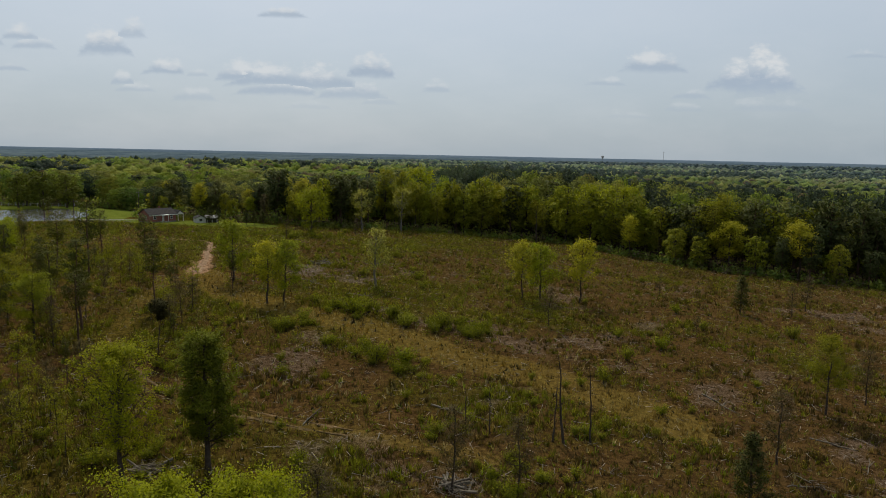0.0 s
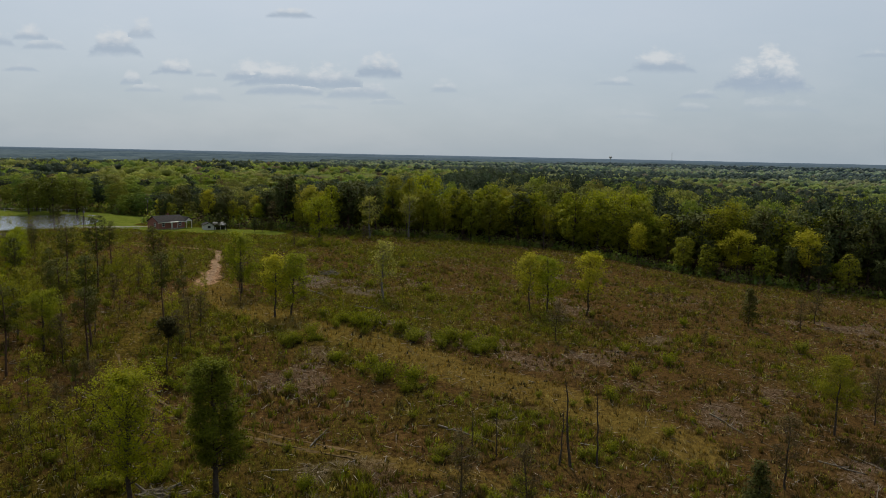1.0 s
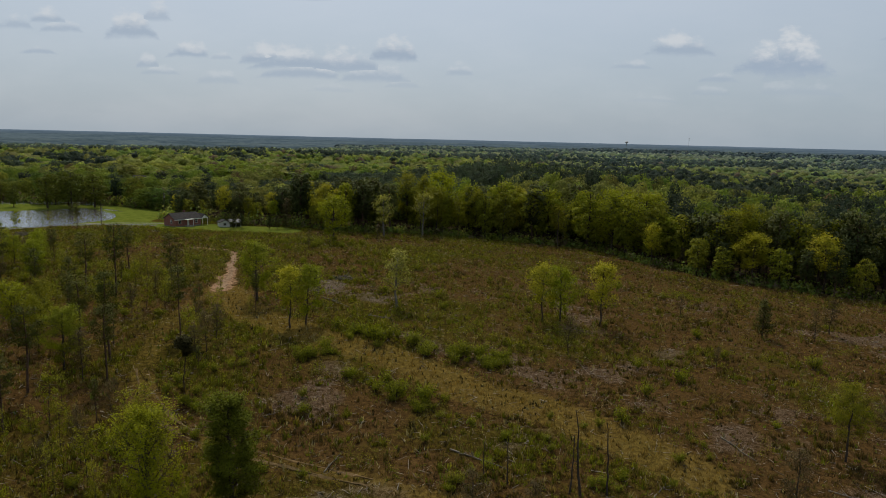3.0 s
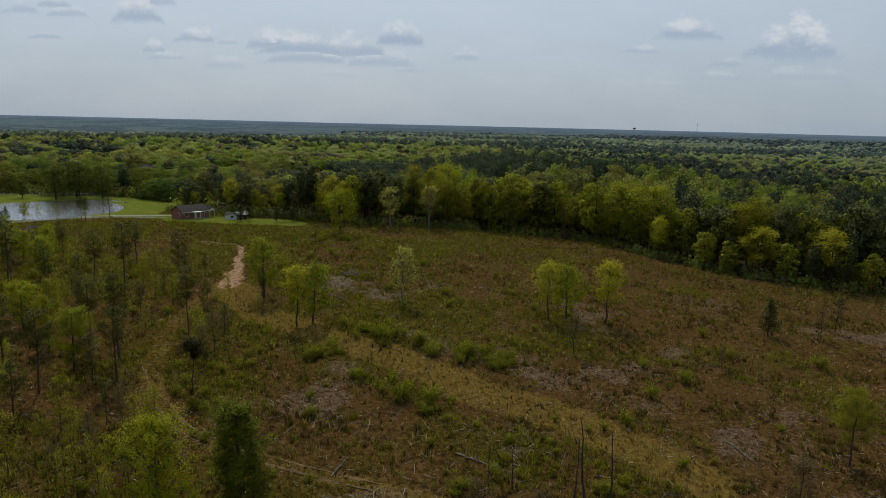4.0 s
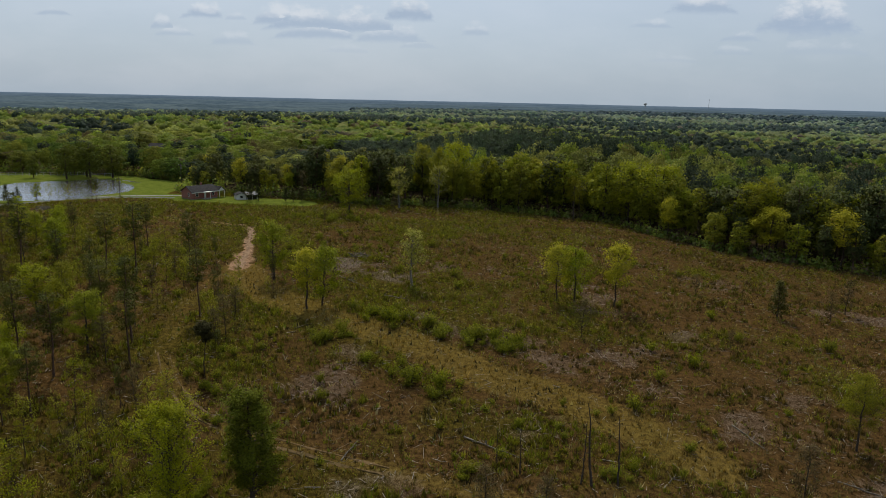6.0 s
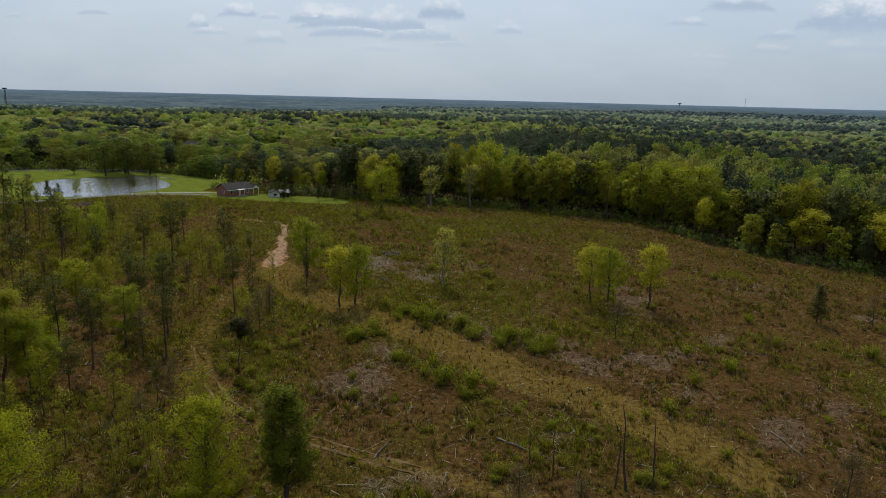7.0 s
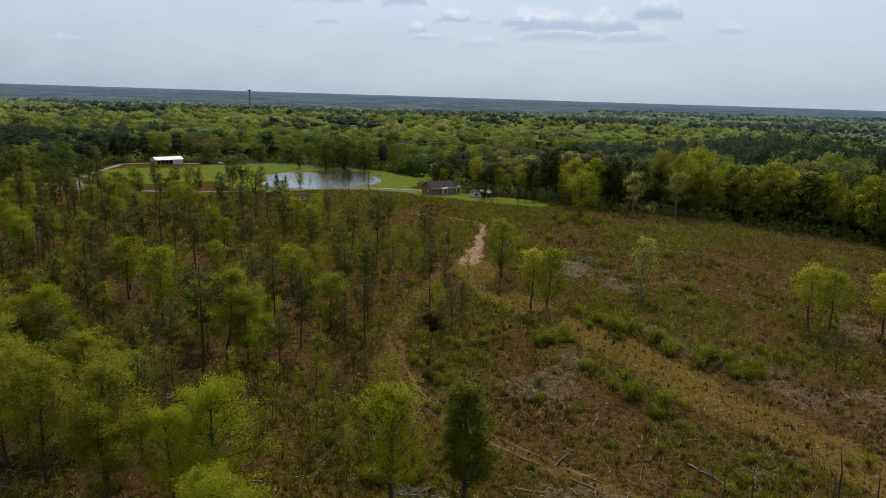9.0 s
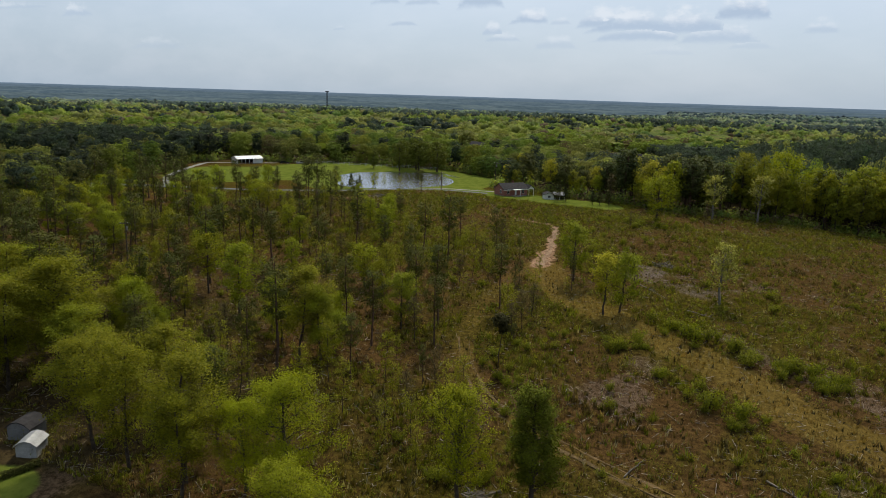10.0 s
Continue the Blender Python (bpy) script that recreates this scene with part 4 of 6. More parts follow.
for kind, x, y, h in [("olive", -99.4, 60.3, 15.0), ("leafy", -105.0, 63.0, 14.0), ("olive", -88.0, 52.2, 14.5), ("olive", -85.4, 57.7, 15.5), ("leafy", -92.5, 55.0, 13.5),
                      ("olive", -66.1, 48.3, 13.0), ("pine", -94.0, 64.0, 16.0), ("leafy", -80.0, 55.5, 11.5)]:
    plant(kind, x, y, h, "trees of the thinned stand", rng, 1.25)


def far_from_others(x, y, gap):
    return all((x - a) ** 2 + (y - b) ** 2 > gap * gap for a, b in PLANTED)


# the rest of the thinned stand, thicker away from the track
made = 0
while made < 400:
    x, y = rng.uniform(-205, -50), rng.uniform(34, 196)
    depth = min(1.0, max(0.0, (-x - 48) / 70)) * (0.35 + 0.65 * float(sstep(170 - y, 0, 60)))
    near = 1.0 if (x < -60 and y < 75) else 0.0
    if rng.uniform() > 0.22 + 0.6 * depth + 0.4 * near or y > 118 + 0.5 * -x or y > np.interp(x, [p[0] for p in ROAD], [p[1] for p in ROAD]) - 5:
        continue
    if float(line_dist(x, y, TRACK)) < 5 or math.hypot(x + 73, y - 43) < 9 or float(in_lawn(x, y)) > 0.3 or not far_from_others(x, y, 2.5):
        continue
    # few trees above the dirt path
    if x > -88 and y > 122 and rng.uniform() < 0.6:
        continue
    # keep the ground in front of the sheds open
    if x > -60 and y < 60 or (abs(x / max(y, 1) + 1.62) < 0.2 and y < 46):
        continue
    kind = rng.choice(["pine", "pine", "pine", "sapling", "sapling", "olive", "leafy", "bare", "leafy", "bright"])
    h = {"pine": rng.uniform(9, 15), "sapling": rng.uniform(5, 9), "bare": rng.uniform(4, 7), "bright": rng.uniform(4, 8), "olive": rng.uniform(5.5, 9.5), "leafy": rng.uniform(5, 9.5)}[kind]
    if near:
        h *= 1.25
    plant(str(kind), x, y, h, "trees of the thinned stand", rng, rng.uniform(0.9, 1.25))
    made += 1
# saplings scattered along the field's left side
made = 0
while made < 80:
    x, y = rng.uniform(-75, -26), rng.uniform(62, 150)
    if float(line_dist(x, y, TRACK)) < 2.5 or x > -32 - 0.1 * (y - 60) or not far_from_others(x, y, 2.6) or float(line_dist(x, y, DIRT_PATH)) < 4:
        continue
    kind = rng.choice(["sapling", "bare", "sapling", "pine"])
    plant(str(kind), x, y, float(rng.uniform(3.0, 7.5)), "saplings beside the track", rng, rng.uniform(0.8, 1.1))
    made += 1


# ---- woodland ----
# Tint per species; the two farther sets hold haze in their colour
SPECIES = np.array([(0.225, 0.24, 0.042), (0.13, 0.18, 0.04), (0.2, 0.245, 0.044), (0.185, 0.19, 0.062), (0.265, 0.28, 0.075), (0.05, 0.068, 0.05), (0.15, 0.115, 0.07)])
FAR_HAZED = np.array([(0.24, 0.285, 0.17), (0.185, 0.245, 0.165), (0.23, 0.285, 0.165), (0.22, 0.255, 0.175), (0.265, 0.305, 0.19), (0.085, 0.118, 0.118), (0.19, 0.19, 0.16)])


DISTANT_HAZED = np.array([(0.165, 0.21, 0.185), (0.145, 0.195, 0.175), (0.165, 0.215, 0.18), (0.16, 0.205, 0.185), (0.185, 0.23, 0.195), (0.08, 0.112, 0.128), (0.15, 0.17, 0.165)])


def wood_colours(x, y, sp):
    """Yellow-green hardwoods nearby; further out, haze is mixed into the leaf colour."""
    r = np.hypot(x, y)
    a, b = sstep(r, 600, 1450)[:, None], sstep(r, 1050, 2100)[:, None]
    c = (SPECIES[sp] * (1 - a) + FAR_HAZED[sp] * a) * (1 - b) + DISTANT_HAZED[sp] * b
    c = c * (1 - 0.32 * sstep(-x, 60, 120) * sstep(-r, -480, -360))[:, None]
    # right-hand woods: shaded near sides and vignette painted in as a darker tint
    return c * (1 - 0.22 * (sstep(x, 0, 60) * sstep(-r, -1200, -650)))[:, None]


def wood_points(rng, r0, r1, spacing):
    n = int(2 * r1 / spacing)
    a = np.arange(-n, n) * spacing
    X, Y = np.meshgrid(a, a[a > -200])
    x = X.ravel() + rng.uniform(-0.48, 0.48, X.size) * spacing
    y = Y.ravel() + rng.uniform(-0.48, 0.48, X.size) * spacing
    r, az = np.hypot(x, y), np.degrees(np.arctan2(x, y))
    ok = (r > r0) & (r < r1) & (az > -66) & (az < 40)
    x, y = x[ok], y[ok]
    ok = (in_wood(x, y) > 0.5) & ((np.hypot(x, y) < 1480) | (x > -0.2 * y))
    return x[ok], y[ok]


# stands of dark pine and of pale hardwood: centre, half axes, share of pines
PINE_STANDS = [(-25, 425, 82, 66, 0.97), (-62, 292, 48, 34, 0.75), (-80, 258, 58, 28, 0.6), (-150, 880, 75, 190, 0.9), (-500, 1450, 110, 330, 0.9), (-470, 900, 170, 150, 0.75),
               (-310, 500, 45, 70, 0.7), (195, 545, 38, 95, 0.92), (190, 760, 55, 150, 0.85), (100, 640, 70, 150, 0.6), (60, 480, 40, 45, 0.55), (330, 620, 90, 40, 0.6)]
PALE_STANDS = [(12, 285, 60, 40), (90, 300, 70, 60), (-70, 690, 150, 110), (-225, 330, 90, 70), (380, 850, 190, 100), (-20, 560, 90, 50)]


def stand(x, y, cx, cy, a, b):
    edge = 0.35 * (vnoise(x, y, 35, 94) - 0.5)
    return 1 - sstep(np.hypot((x - cx) / a, (y - cy) / b) + edge, 0.8, 1.05)


def pine_share(x, y):
    r = np.hypot(x, y)
    p = sstep(vnoise(x, y, 110, 91) + 0.3 * (vnoise(x, y, 30, 92) - 0.5), 0.66, 0.76) * 0.6 + 0.05
    p = np.maximum(p, 0.85 * sstep(vnoise(x * 0.7, y * 2.2, 300, 93), 0.56, 0.64) * sstep(r, 620, 800))
    for cx, cy, a, b in PALE_STANDS:
        p = p * (1 - 0.85 * stand(x, y, cx, cy, a, b))
    for cx, cy, a, b, share in PINE_STANDS:
        p = np.maximum(p, share * stand(x, y, cx, cy, a, b))
    return p


def ball(fine):
    """A round hull: directions and triangles."""
    bm = bmesh.new()
    bmesh.ops.create_icosphere(bm, subdivisions=2 if fine else 1, radius=1.0)
    v = np.array([q.co[:] for q in bm.verts])
    f = np.array([[q.index for q in face.verts] for face in bm.faces])
    bm.free()
    return v, f


def tall(x, y):
    """The woods beyond the right side of the field are old and high, those by the pasture lower."""
    return 1.0 + 0.45 * sstep(x, -30, 25) * sstep(-np.hypot(x, y), -800, -420) - 0.28 * sstep(-x, 15, 75) * sstep(-np.hypot(x, y), -750, -500)


CROWNS = {}


def wood_trees(rng, x, y, spacing, far):
    """Heights, widths, kinds and colours of the trees at these places."""
    n = len(x)
    pine = rng.uniform(size=n) < pine_share(x, y)
    h = np.where(pine, rng.uniform(14.5, 19, n), rng.uniform(11.0, 18.5, n)) * (0.85 + 0.3 * vnoise(x, y, 60, 95)) * tall(x, y)
    k = max(1.0, spacing / 9.0)
    rad = np.where(pine, rng.uniform(2.6, 3.9, n) * (1.3 if far else 1.0), rng.uniform(4.0, 7.6, n) * (0.7 + 0.3 * tall(x, y))) * k ** 0.9
    kindn = vnoise(x, y, 38, 96) * 0.85 + rng.uniform(size=n) * 0.3
    sp = np.where(pine, 5, np.where(rng.uniform(size=n) < 0.05, 6, np.clip((kindn * 5).astype(int), 0, 4)))
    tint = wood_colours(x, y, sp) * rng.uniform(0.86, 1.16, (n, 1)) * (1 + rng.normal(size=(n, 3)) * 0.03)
    return pine, h, rad, tint


def wood_crown(kind, variant, count):
    """A crown of fewer and larger sprays, for trees deep in the wood."""
    if (kind, variant, count) not in CROWNS:
        r = np.random.default_rng(900 + variant * 17 + len(kind))
        c, o = grow(r, kind)[1:]
        pick = r.permutation(len(c))[:count]
        v, f, nor = leaf_quads(r, c[pick], 14.5 / math.sqrt(count), o[pick], 1.2, 0.3, 0.5, 0.6)
        CROWNS[kind, variant, count] = fast_mesh("tree_crown", v, f, M_CROWN, normals=nor)
    return CROWNS[kind, variant, count]


def wood_of_trees(r0, r1, spacing, count, seed, label, skip=None):
    """Woodland in which each crown is a tree of its own shape, on a few shared meshes."""
    rng = np.random.default_rng(seed)
    x, y = wood_points(rng, r0, r1, spacing)
    if skip is not None:
        keep = ~skip(x, y)
        x, y = x[keep], y[keep]
    pine, h, rad, tint = wood_trees(rng, x, y, spacing, False)
    z = land(x, y)
    wood = empty("woodland", label, "woodland", kind="stuff")
    for i in range(len(x)):
        ob = child("tree_crown", wood_crown("fir" if pine[i] else "oak", int(rng.integers(0, 6)), count), wood)
        w = rad[i] / (2.1 if pine[i] else 3.3)
        ob.matrix_basis = Matrix.LocRotScale((x[i], y[i], z[i]), Euler((0, 0, rng.uniform(0, 6.28))), (w, w * rng.uniform(0.85, 1.15), h[i] / 10))
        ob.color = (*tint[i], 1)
    top = np.stack([x, y, z + 0.6 * h], -1) + rng.normal(size=(len(x), 3)) * [0.5, 0.5, 0]
    tv, tf = tubes([(a, b, 0.21, 0.09) for a, b in zip(np.stack([x, y, z - 0.3], -1), top)], 4)
    tagged(new("woodland_trunks", fast_mesh("woodland_trunks", tv, tf, M_BARK)), "grey-brown trunks standing inside the wood", "tree trunks", kind="stuff")


def woodland(r0, r1, spacing, lobes, fine, sprays, size, seed, label):
    """One mass of far trees: each crown is a cluster of rounded leafy lobes with loose sprays on it."""
    rng = np.random.default_rng(seed)
    x, y = wood_points(rng, r0, r1, spacing)
    n = len(x)
    pine, h, rad, tint = wood_trees(rng, x, y, spacing, True)
    z = land(x, y)
    depth = np.where(pine, 0.36, 0.42) * h
    cz = z + h - depth
    # lobes sit round the body of the crown, most of them on its upper side
    i = np.arange(lobes) + 0.5
    up = 1 - 1.45 * i / lobes
    ring = np.sqrt(np.maximum(0, 1 - up * up))
    turn = rng.uniform(0, 6.28, (n, 1)) + i * 2.39996 + rng.normal(size=(n, lobes)) * 0.25
    u = np.stack([ring * np.cos(turn), ring * np.sin(turn), np.broadcast_to(up, turn.shape)], -1) + rng.normal(size=(n, lobes, 3)) * 0.1
    axes = np.stack([rad, rad, depth], -1)[:, None, :]
    lc = np.stack([x, y, cz], -1)[:, None, :] + u * axes * rng.uniform(0.5, 0.72, (n, lobes, 1))
    wide = rng.uniform(0.34, 0.5, (n, lobes)) * rad[:, None]
    lr = np.stack([wide, wide, wide * rng.uniform(0.75, 1.0, (n, lobes))], -1)
    lc[:, 0] = np.stack([x, y, cz], -1)
    lr[:, 0] = np.stack([rad * 0.72, rad * 0.72, depth * 0.8], -1)
    shell, faces = ball(fine)
    m = len(shell)
    sv = lc.reshape(-1, 1, 3) + shell[None] * lr.reshape(-1, 1, 3) * rng.uniform(0.84, 1.1, (n * lobes, m, 1))
    sf = (np.arange(n * lobes) * m)[:, None, None] + faces[None]
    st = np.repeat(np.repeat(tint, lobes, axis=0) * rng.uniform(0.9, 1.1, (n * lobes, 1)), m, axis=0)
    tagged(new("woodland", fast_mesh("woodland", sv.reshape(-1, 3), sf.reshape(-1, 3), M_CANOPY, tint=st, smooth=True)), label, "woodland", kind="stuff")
    if sprays == 0:
        return
    d = rng.normal(size=(n, lobes, sprays, 3))
    d[..., 2] = np.abs(d[..., 2]) - 0.3
    d /= np.linalg.norm(d, axis=3, keepdims=True)
    c = lc[:, :, None, :] + d * lr[:, :, None, :] * rng.uniform(0.95, 1.16, (n, lobes, sprays, 1))
    v, f, nor = leaf_quads(rng, c.reshape(-1, 3), size, d.reshape(-1, 3), 1.1, 0.15, 0.25, 0.9)
    t = np.repeat(np.repeat(tint, lobes * sprays, axis=0), 4, axis=0)
    ob = new("woodland_leaves", fast_mesh("woodland", v, f, M_MIXED, tint=t, normals=nor))
    tagged(ob, "leafy outer sprays of the woodland crowns", "leaves", kind="stuff")


def lower_canopy():
    """A bumpy sheet for the smaller trees, added below the tall crowns to brighten dark gaps."""
    r = np.random.default_rng(39)
    az, ri = np.radians(np.arange(-66, 40.1, 0.55)), 300 * 1.0135 ** np.arange(119)
    A, R = np.meshgrid(az, ri)
    A, R = A + r.uniform(-0.003, 0.003, A.shape), R * r.uniform(0.996, 1.004, R.shape)
    x, y = (R * np.sin(A)).ravel(), (R * np.cos(A)).ravel()
    inner = np.min([in_wood(x + dx, y + dy) for dx, dy in ((0, 0), (-9, 0), (9, 0), (0, -12), (0, 9))], axis=0)
    z = land(x, y) + (6.0 + 3.0 * sstep(np.hypot(x, y), 380, 700)) * tall(x, y) + 4.0 * vnoise(x, y, 9, 97) + r.uniform(-1.2, 1.2, len(x))
    i = np.arange(len(x)).reshape(A.shape)
    f = np.stack([i[:-1, :-1], i[:-1, 1:], i[1:, 1:], i[1:, :-1]], axis=-1).reshape(-1, 4)
    f = f[inner[f].min(axis=1) > 0.5]
    sp = np.clip((vnoise(x, y, 30, 98) * 5).astype(int), 0, 4)
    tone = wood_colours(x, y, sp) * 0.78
    tagged(new("lower_canopy", fast_mesh("lower_canopy", np.c_[x, y, z], f, M_CANOPY, tint=tone, smooth=True)), "sheet standing for smaller trees, added to brighten gaps between crowns", "woodland", kind="stuff")


lower_canopy()


def front_row(x, y):
    """The trees that make the wood's near edge."""
    return (y < edge_y(x) + np.where(x > -110, 22, 10)) & (x > -125) & (x < 150)


erng = np.random.default_rng(23)
ex, ey = wood_points(erng, 150, 340, 5.6)
front = front_row(ex, ey)
for x, y in list(zip(ex[front], ey[front]))[:330]:
    inside = float(y - edge_y(x))
    share = float(pine_share(x, y))
    if erng.uniform() < share:
        kind, h = "fir", erng.uniform(13, 19)
    else:
        kind = str(erng.choice(["oak", "oak", "yellow", "leafy", "oak", "olive", "bright", "fir"] if inside > 6 else ["oak", "olive", "bare", "oak", "leafy", "sapling", "yellow"]))
        h = {"sapling": 9.0, "bare": 8.0}.get(kind, 13.5) * erng.uniform(0.75, 1.3)
    if x > 40 and inside < 9:
        h *= 0.75
    elif x > -30:
        h *= 1.25
    if x < -70:
        h *= 0.72
    plant(kind, float(x), float(y), float(h), "trees along the edge of the wood", erng, erng.uniform(0.85, 1.15))
plant("yellow", 78.8, 207.0, 14.5, "trees along the edge of the wood", erng, 1.5, label="broad yellow-flowering tree at the wood's edge")
plant("yellow", 94.2, 197.5, 15.8, "trees along the edge of the wood", erng, 1.2)

wood_of_trees(60, 430, 8.2, 1500, 31, "mixed spring woodland of yellow-green hardwoods and dark pines", skip=front_row)
wood_of_trees(430, 560, 9.2, 750, 35, "mixed spring woods of hardwood and pine")
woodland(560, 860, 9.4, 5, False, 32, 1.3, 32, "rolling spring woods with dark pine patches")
woodland(860, 1400, 11.5, 3, False, 10, 2.2, 33, "far woods in mixed greens tinted with haze")
woodland(1400, 2120, 17.0, 2, False, 0, 4.0, 34, "distant wooded country, haze put into its greens")


def undergrowth():
    """Brush and young trees that close the foot of the wood's edge."""
    r = np.random.default_rng(36)
    x, y = r.uniform(-340, 190, 90000), r.uniform(40, 345, 90000)
    k = 1 - r.uniform(2.0, 13.0, len(x)) / np.hypot(x, y)
    ok = (in_wood(x, y) > 0.5) & (in_wood(x * k, y * k) < 0.5)
    x, y = x[ok][:6500], y[ok][:6500]
    n, q = len(x), 20
    h = r.uniform(1.0, 4.2, n) * np.where((x < -60) | (y > 262), 1.6, 1.0)
    d = r.normal(size=(n, q, 3))
    d /= np.linalg.norm(d, axis=2, keepdims=True)
    d[..., 2] = np.abs(d[..., 2])
    w = h * 0.45
    c = np.stack([x, y, land(x, y)], -1)[:, None, :] + d * np.stack([w, w, h], -1)[:, None, :] * r.uniform(0.35, 1.0, (n, q, 1))
    tone = SPECIES[r.choice([1, 1, 0, 3, 6, 2], n)] * r.uniform(0.8, 1.3, (n, 1))
    v, f, nor = leaf_quads(r, c.reshape(-1, 3), 0.75, d.reshape(-1, 3), 1.3, 0.2)
    tagged(new("undergrowth", fast_mesh("undergrowth", v, f, M_MIXED, tint=np.repeat(tone, q * 4, axis=0), normals=nor)), "tangled green undergrowth along the wood's edge", "undergrowth", kind="stuff")


undergrowth()


# ---- shrubs and ground cover ----
SHRUBS = {}


def shrub_model(variant):
    if variant not in SHRUBS:
        r = np.random.default_rng(500 + variant)
        segs, tips = [], []
        for j in range(12):
            az, out = r.uniform(0, 6.28), r.uniform(0.15, 0.75)
            tip = np.array([math.cos(az) * out, math.sin(az) * out, r.uniform(0.55, 1.0)])
            segs.append((np.array([r.normal() * 0.06, r.normal() * 0.06, -0.1]), tip, 0.02, 0.006))
            tips.append(tip)
        tips = np.array(tips)
        n = 620
        base = tips[r.integers(0, 12, n)]
        c = base * r.uniform(0.35, 1.05, (n, 1)) + r.normal(size=(n, 3)) * [0.13, 0.13, 0.1]
        c[:, 2] = np.maximum(c[:, 2], 0.05)
        v, f, nor = leaf_quads(r, c, 0.115, c - [0, 0, 0.3], 1.8, 0.5)
        tv, tf = tubes(segs, 4)
        SHRUBS[variant] = (fast_mesh("woody_base", tv, tf, M_BARK), fast_mesh("foliage", v, f, M_SHRUB, normals=nor))
    return SHRUBS[variant]


def shrub(x, y, height, r, group="green shrubs in the field"):
    stems, leaves = shrub_model(int(r.integers(0, 4)))
    ob = new("shrub")
    w = height * r.uniform(0.8, 1.15)
    ob.matrix_basis = Matrix.LocRotScale((x, y, float(land(x, y)) - 0.05), Euler((0, 0, r.uniform(0, 6.28))), (w, w, height))
    tagged(ob, "leafy green shrub among dry grass", "shrub", group)
    child("woody_base", stems, ob)
    child("foliage", leaves, ob)


srng = np.random.default_rng(77)
for x, y, h in [(31.4, 106.9, 2.2), (24.4, 100, 2.0), (-31.5, 61.4, 1.8), (-15.5, 113.4, 3.2), (-19.8, 117, 2.0), (-9, 112.9, 2.6), (-2, 110, 2.6), (56.5, 119.3, 2.3), (-23, 108.3, 2.2),
                (41.9, 120.1, 1.8), (19.2, 89.3, 2.2), (-13.9, 115, 2.6), (-16.3, 115.8, 2.3), (-10, 112.3, 2.2), (-1, 109.5, 2.0), (-10, 92.3, 3.0), (-5.9, 91.6, 2.6), (-24, 104.9, 1.7)]:
    shrub(x, y, h, srng)


def band(pts, count, spread, lo, hi, r):
    """Shrubs along a line."""
    p = np.array(pts, float)
    for t in r.uniform(0, 1, count):
        q = t * (len(p) - 1)
        i = min(int(q), len(p) - 2)
        a = p[i] + (p[i + 1] - p[i]) * (q - i)
        x, y = a + r.normal(size=2) * spread
        shrub(float(x), float(y), float(r.uniform(lo, hi)), r)


band([(-22, 119), (-12, 113.5), (-1, 109), (6, 106)], 32, 1.5, 0.9, 2.1, srng)
band([(-28, 106), (-17, 100), (-8, 92), (-2, 88)], 22, 1.8, 0.9, 1.7, srng)
band([(-62, 196), (-50, 200), (-36, 205), (-20, 208)], 22, 6, 1.0, 2.2, srng)
band([(-110, 205), (-90, 203), (-75, 200)], 16, 6, 0.9, 1.8, srng)
band([(-32, 150), (-36, 170), (-20, 185)], 16, 7, 0.9, 1.9, srng)
band([(-40, 100), (-33, 92), (-30, 84)], 18, 4, 0.9, 1.6, srng)
band([(0, 66), (10, 63), (5, 58)], 16, 3, 0.7, 1.4, srng)
band([(-50, 150), (-20, 160), (10, 150), (40, 160)], 30, 16, 0.9, 2.0, srng)
band([(-12, 84), (8, 76), (25, 86)], 25, 9, 0.7, 1.5, srng)
band([(-36, 76), (-30, 68), (-20, 64)], 22, 6, 0.8, 1.7, srng)
band([(-95, 70), (-75, 95), (-65, 125), (-85, 150)], 34, 12, 0.9, 2.0, srng)


def open_points(r, n, x0=-175, x1=118, y0=44, y1=258, pull=1.0):
    """Points on the rough field, thicker nearby."""
    m = n * 5
    x, y = r.uniform(x0, x1, m), y0 + (y1 - y0) * r.uniform(0, 1, m) ** (1 + 0.6 * pull)
    ok = (in_wood(x, y) < 0.6) & (in_lawn(x, y) < 0.35) & (pond_r(x, y) > 1.25) & (line_dist(x, y, ROAD) > 3.2) & (np.abs(x + 15) < 0.82 * y + 45)
    width = 0.5 + 2.1 * sstep(-y, -170, -144)
    ok &= line_dist(x, y, DIRT_PATH) > width + r.uniform(-0.4, 0.8, m)
    ok &= (line_dist(x, y, BARN_LANE) > 3) & (y < np.interp(x, [p[0] for p in ROAD], [p[1] for p in ROAD]) - 3.5) | (x > -104) & ok
    return x[ok][:n], y[ok][:n]


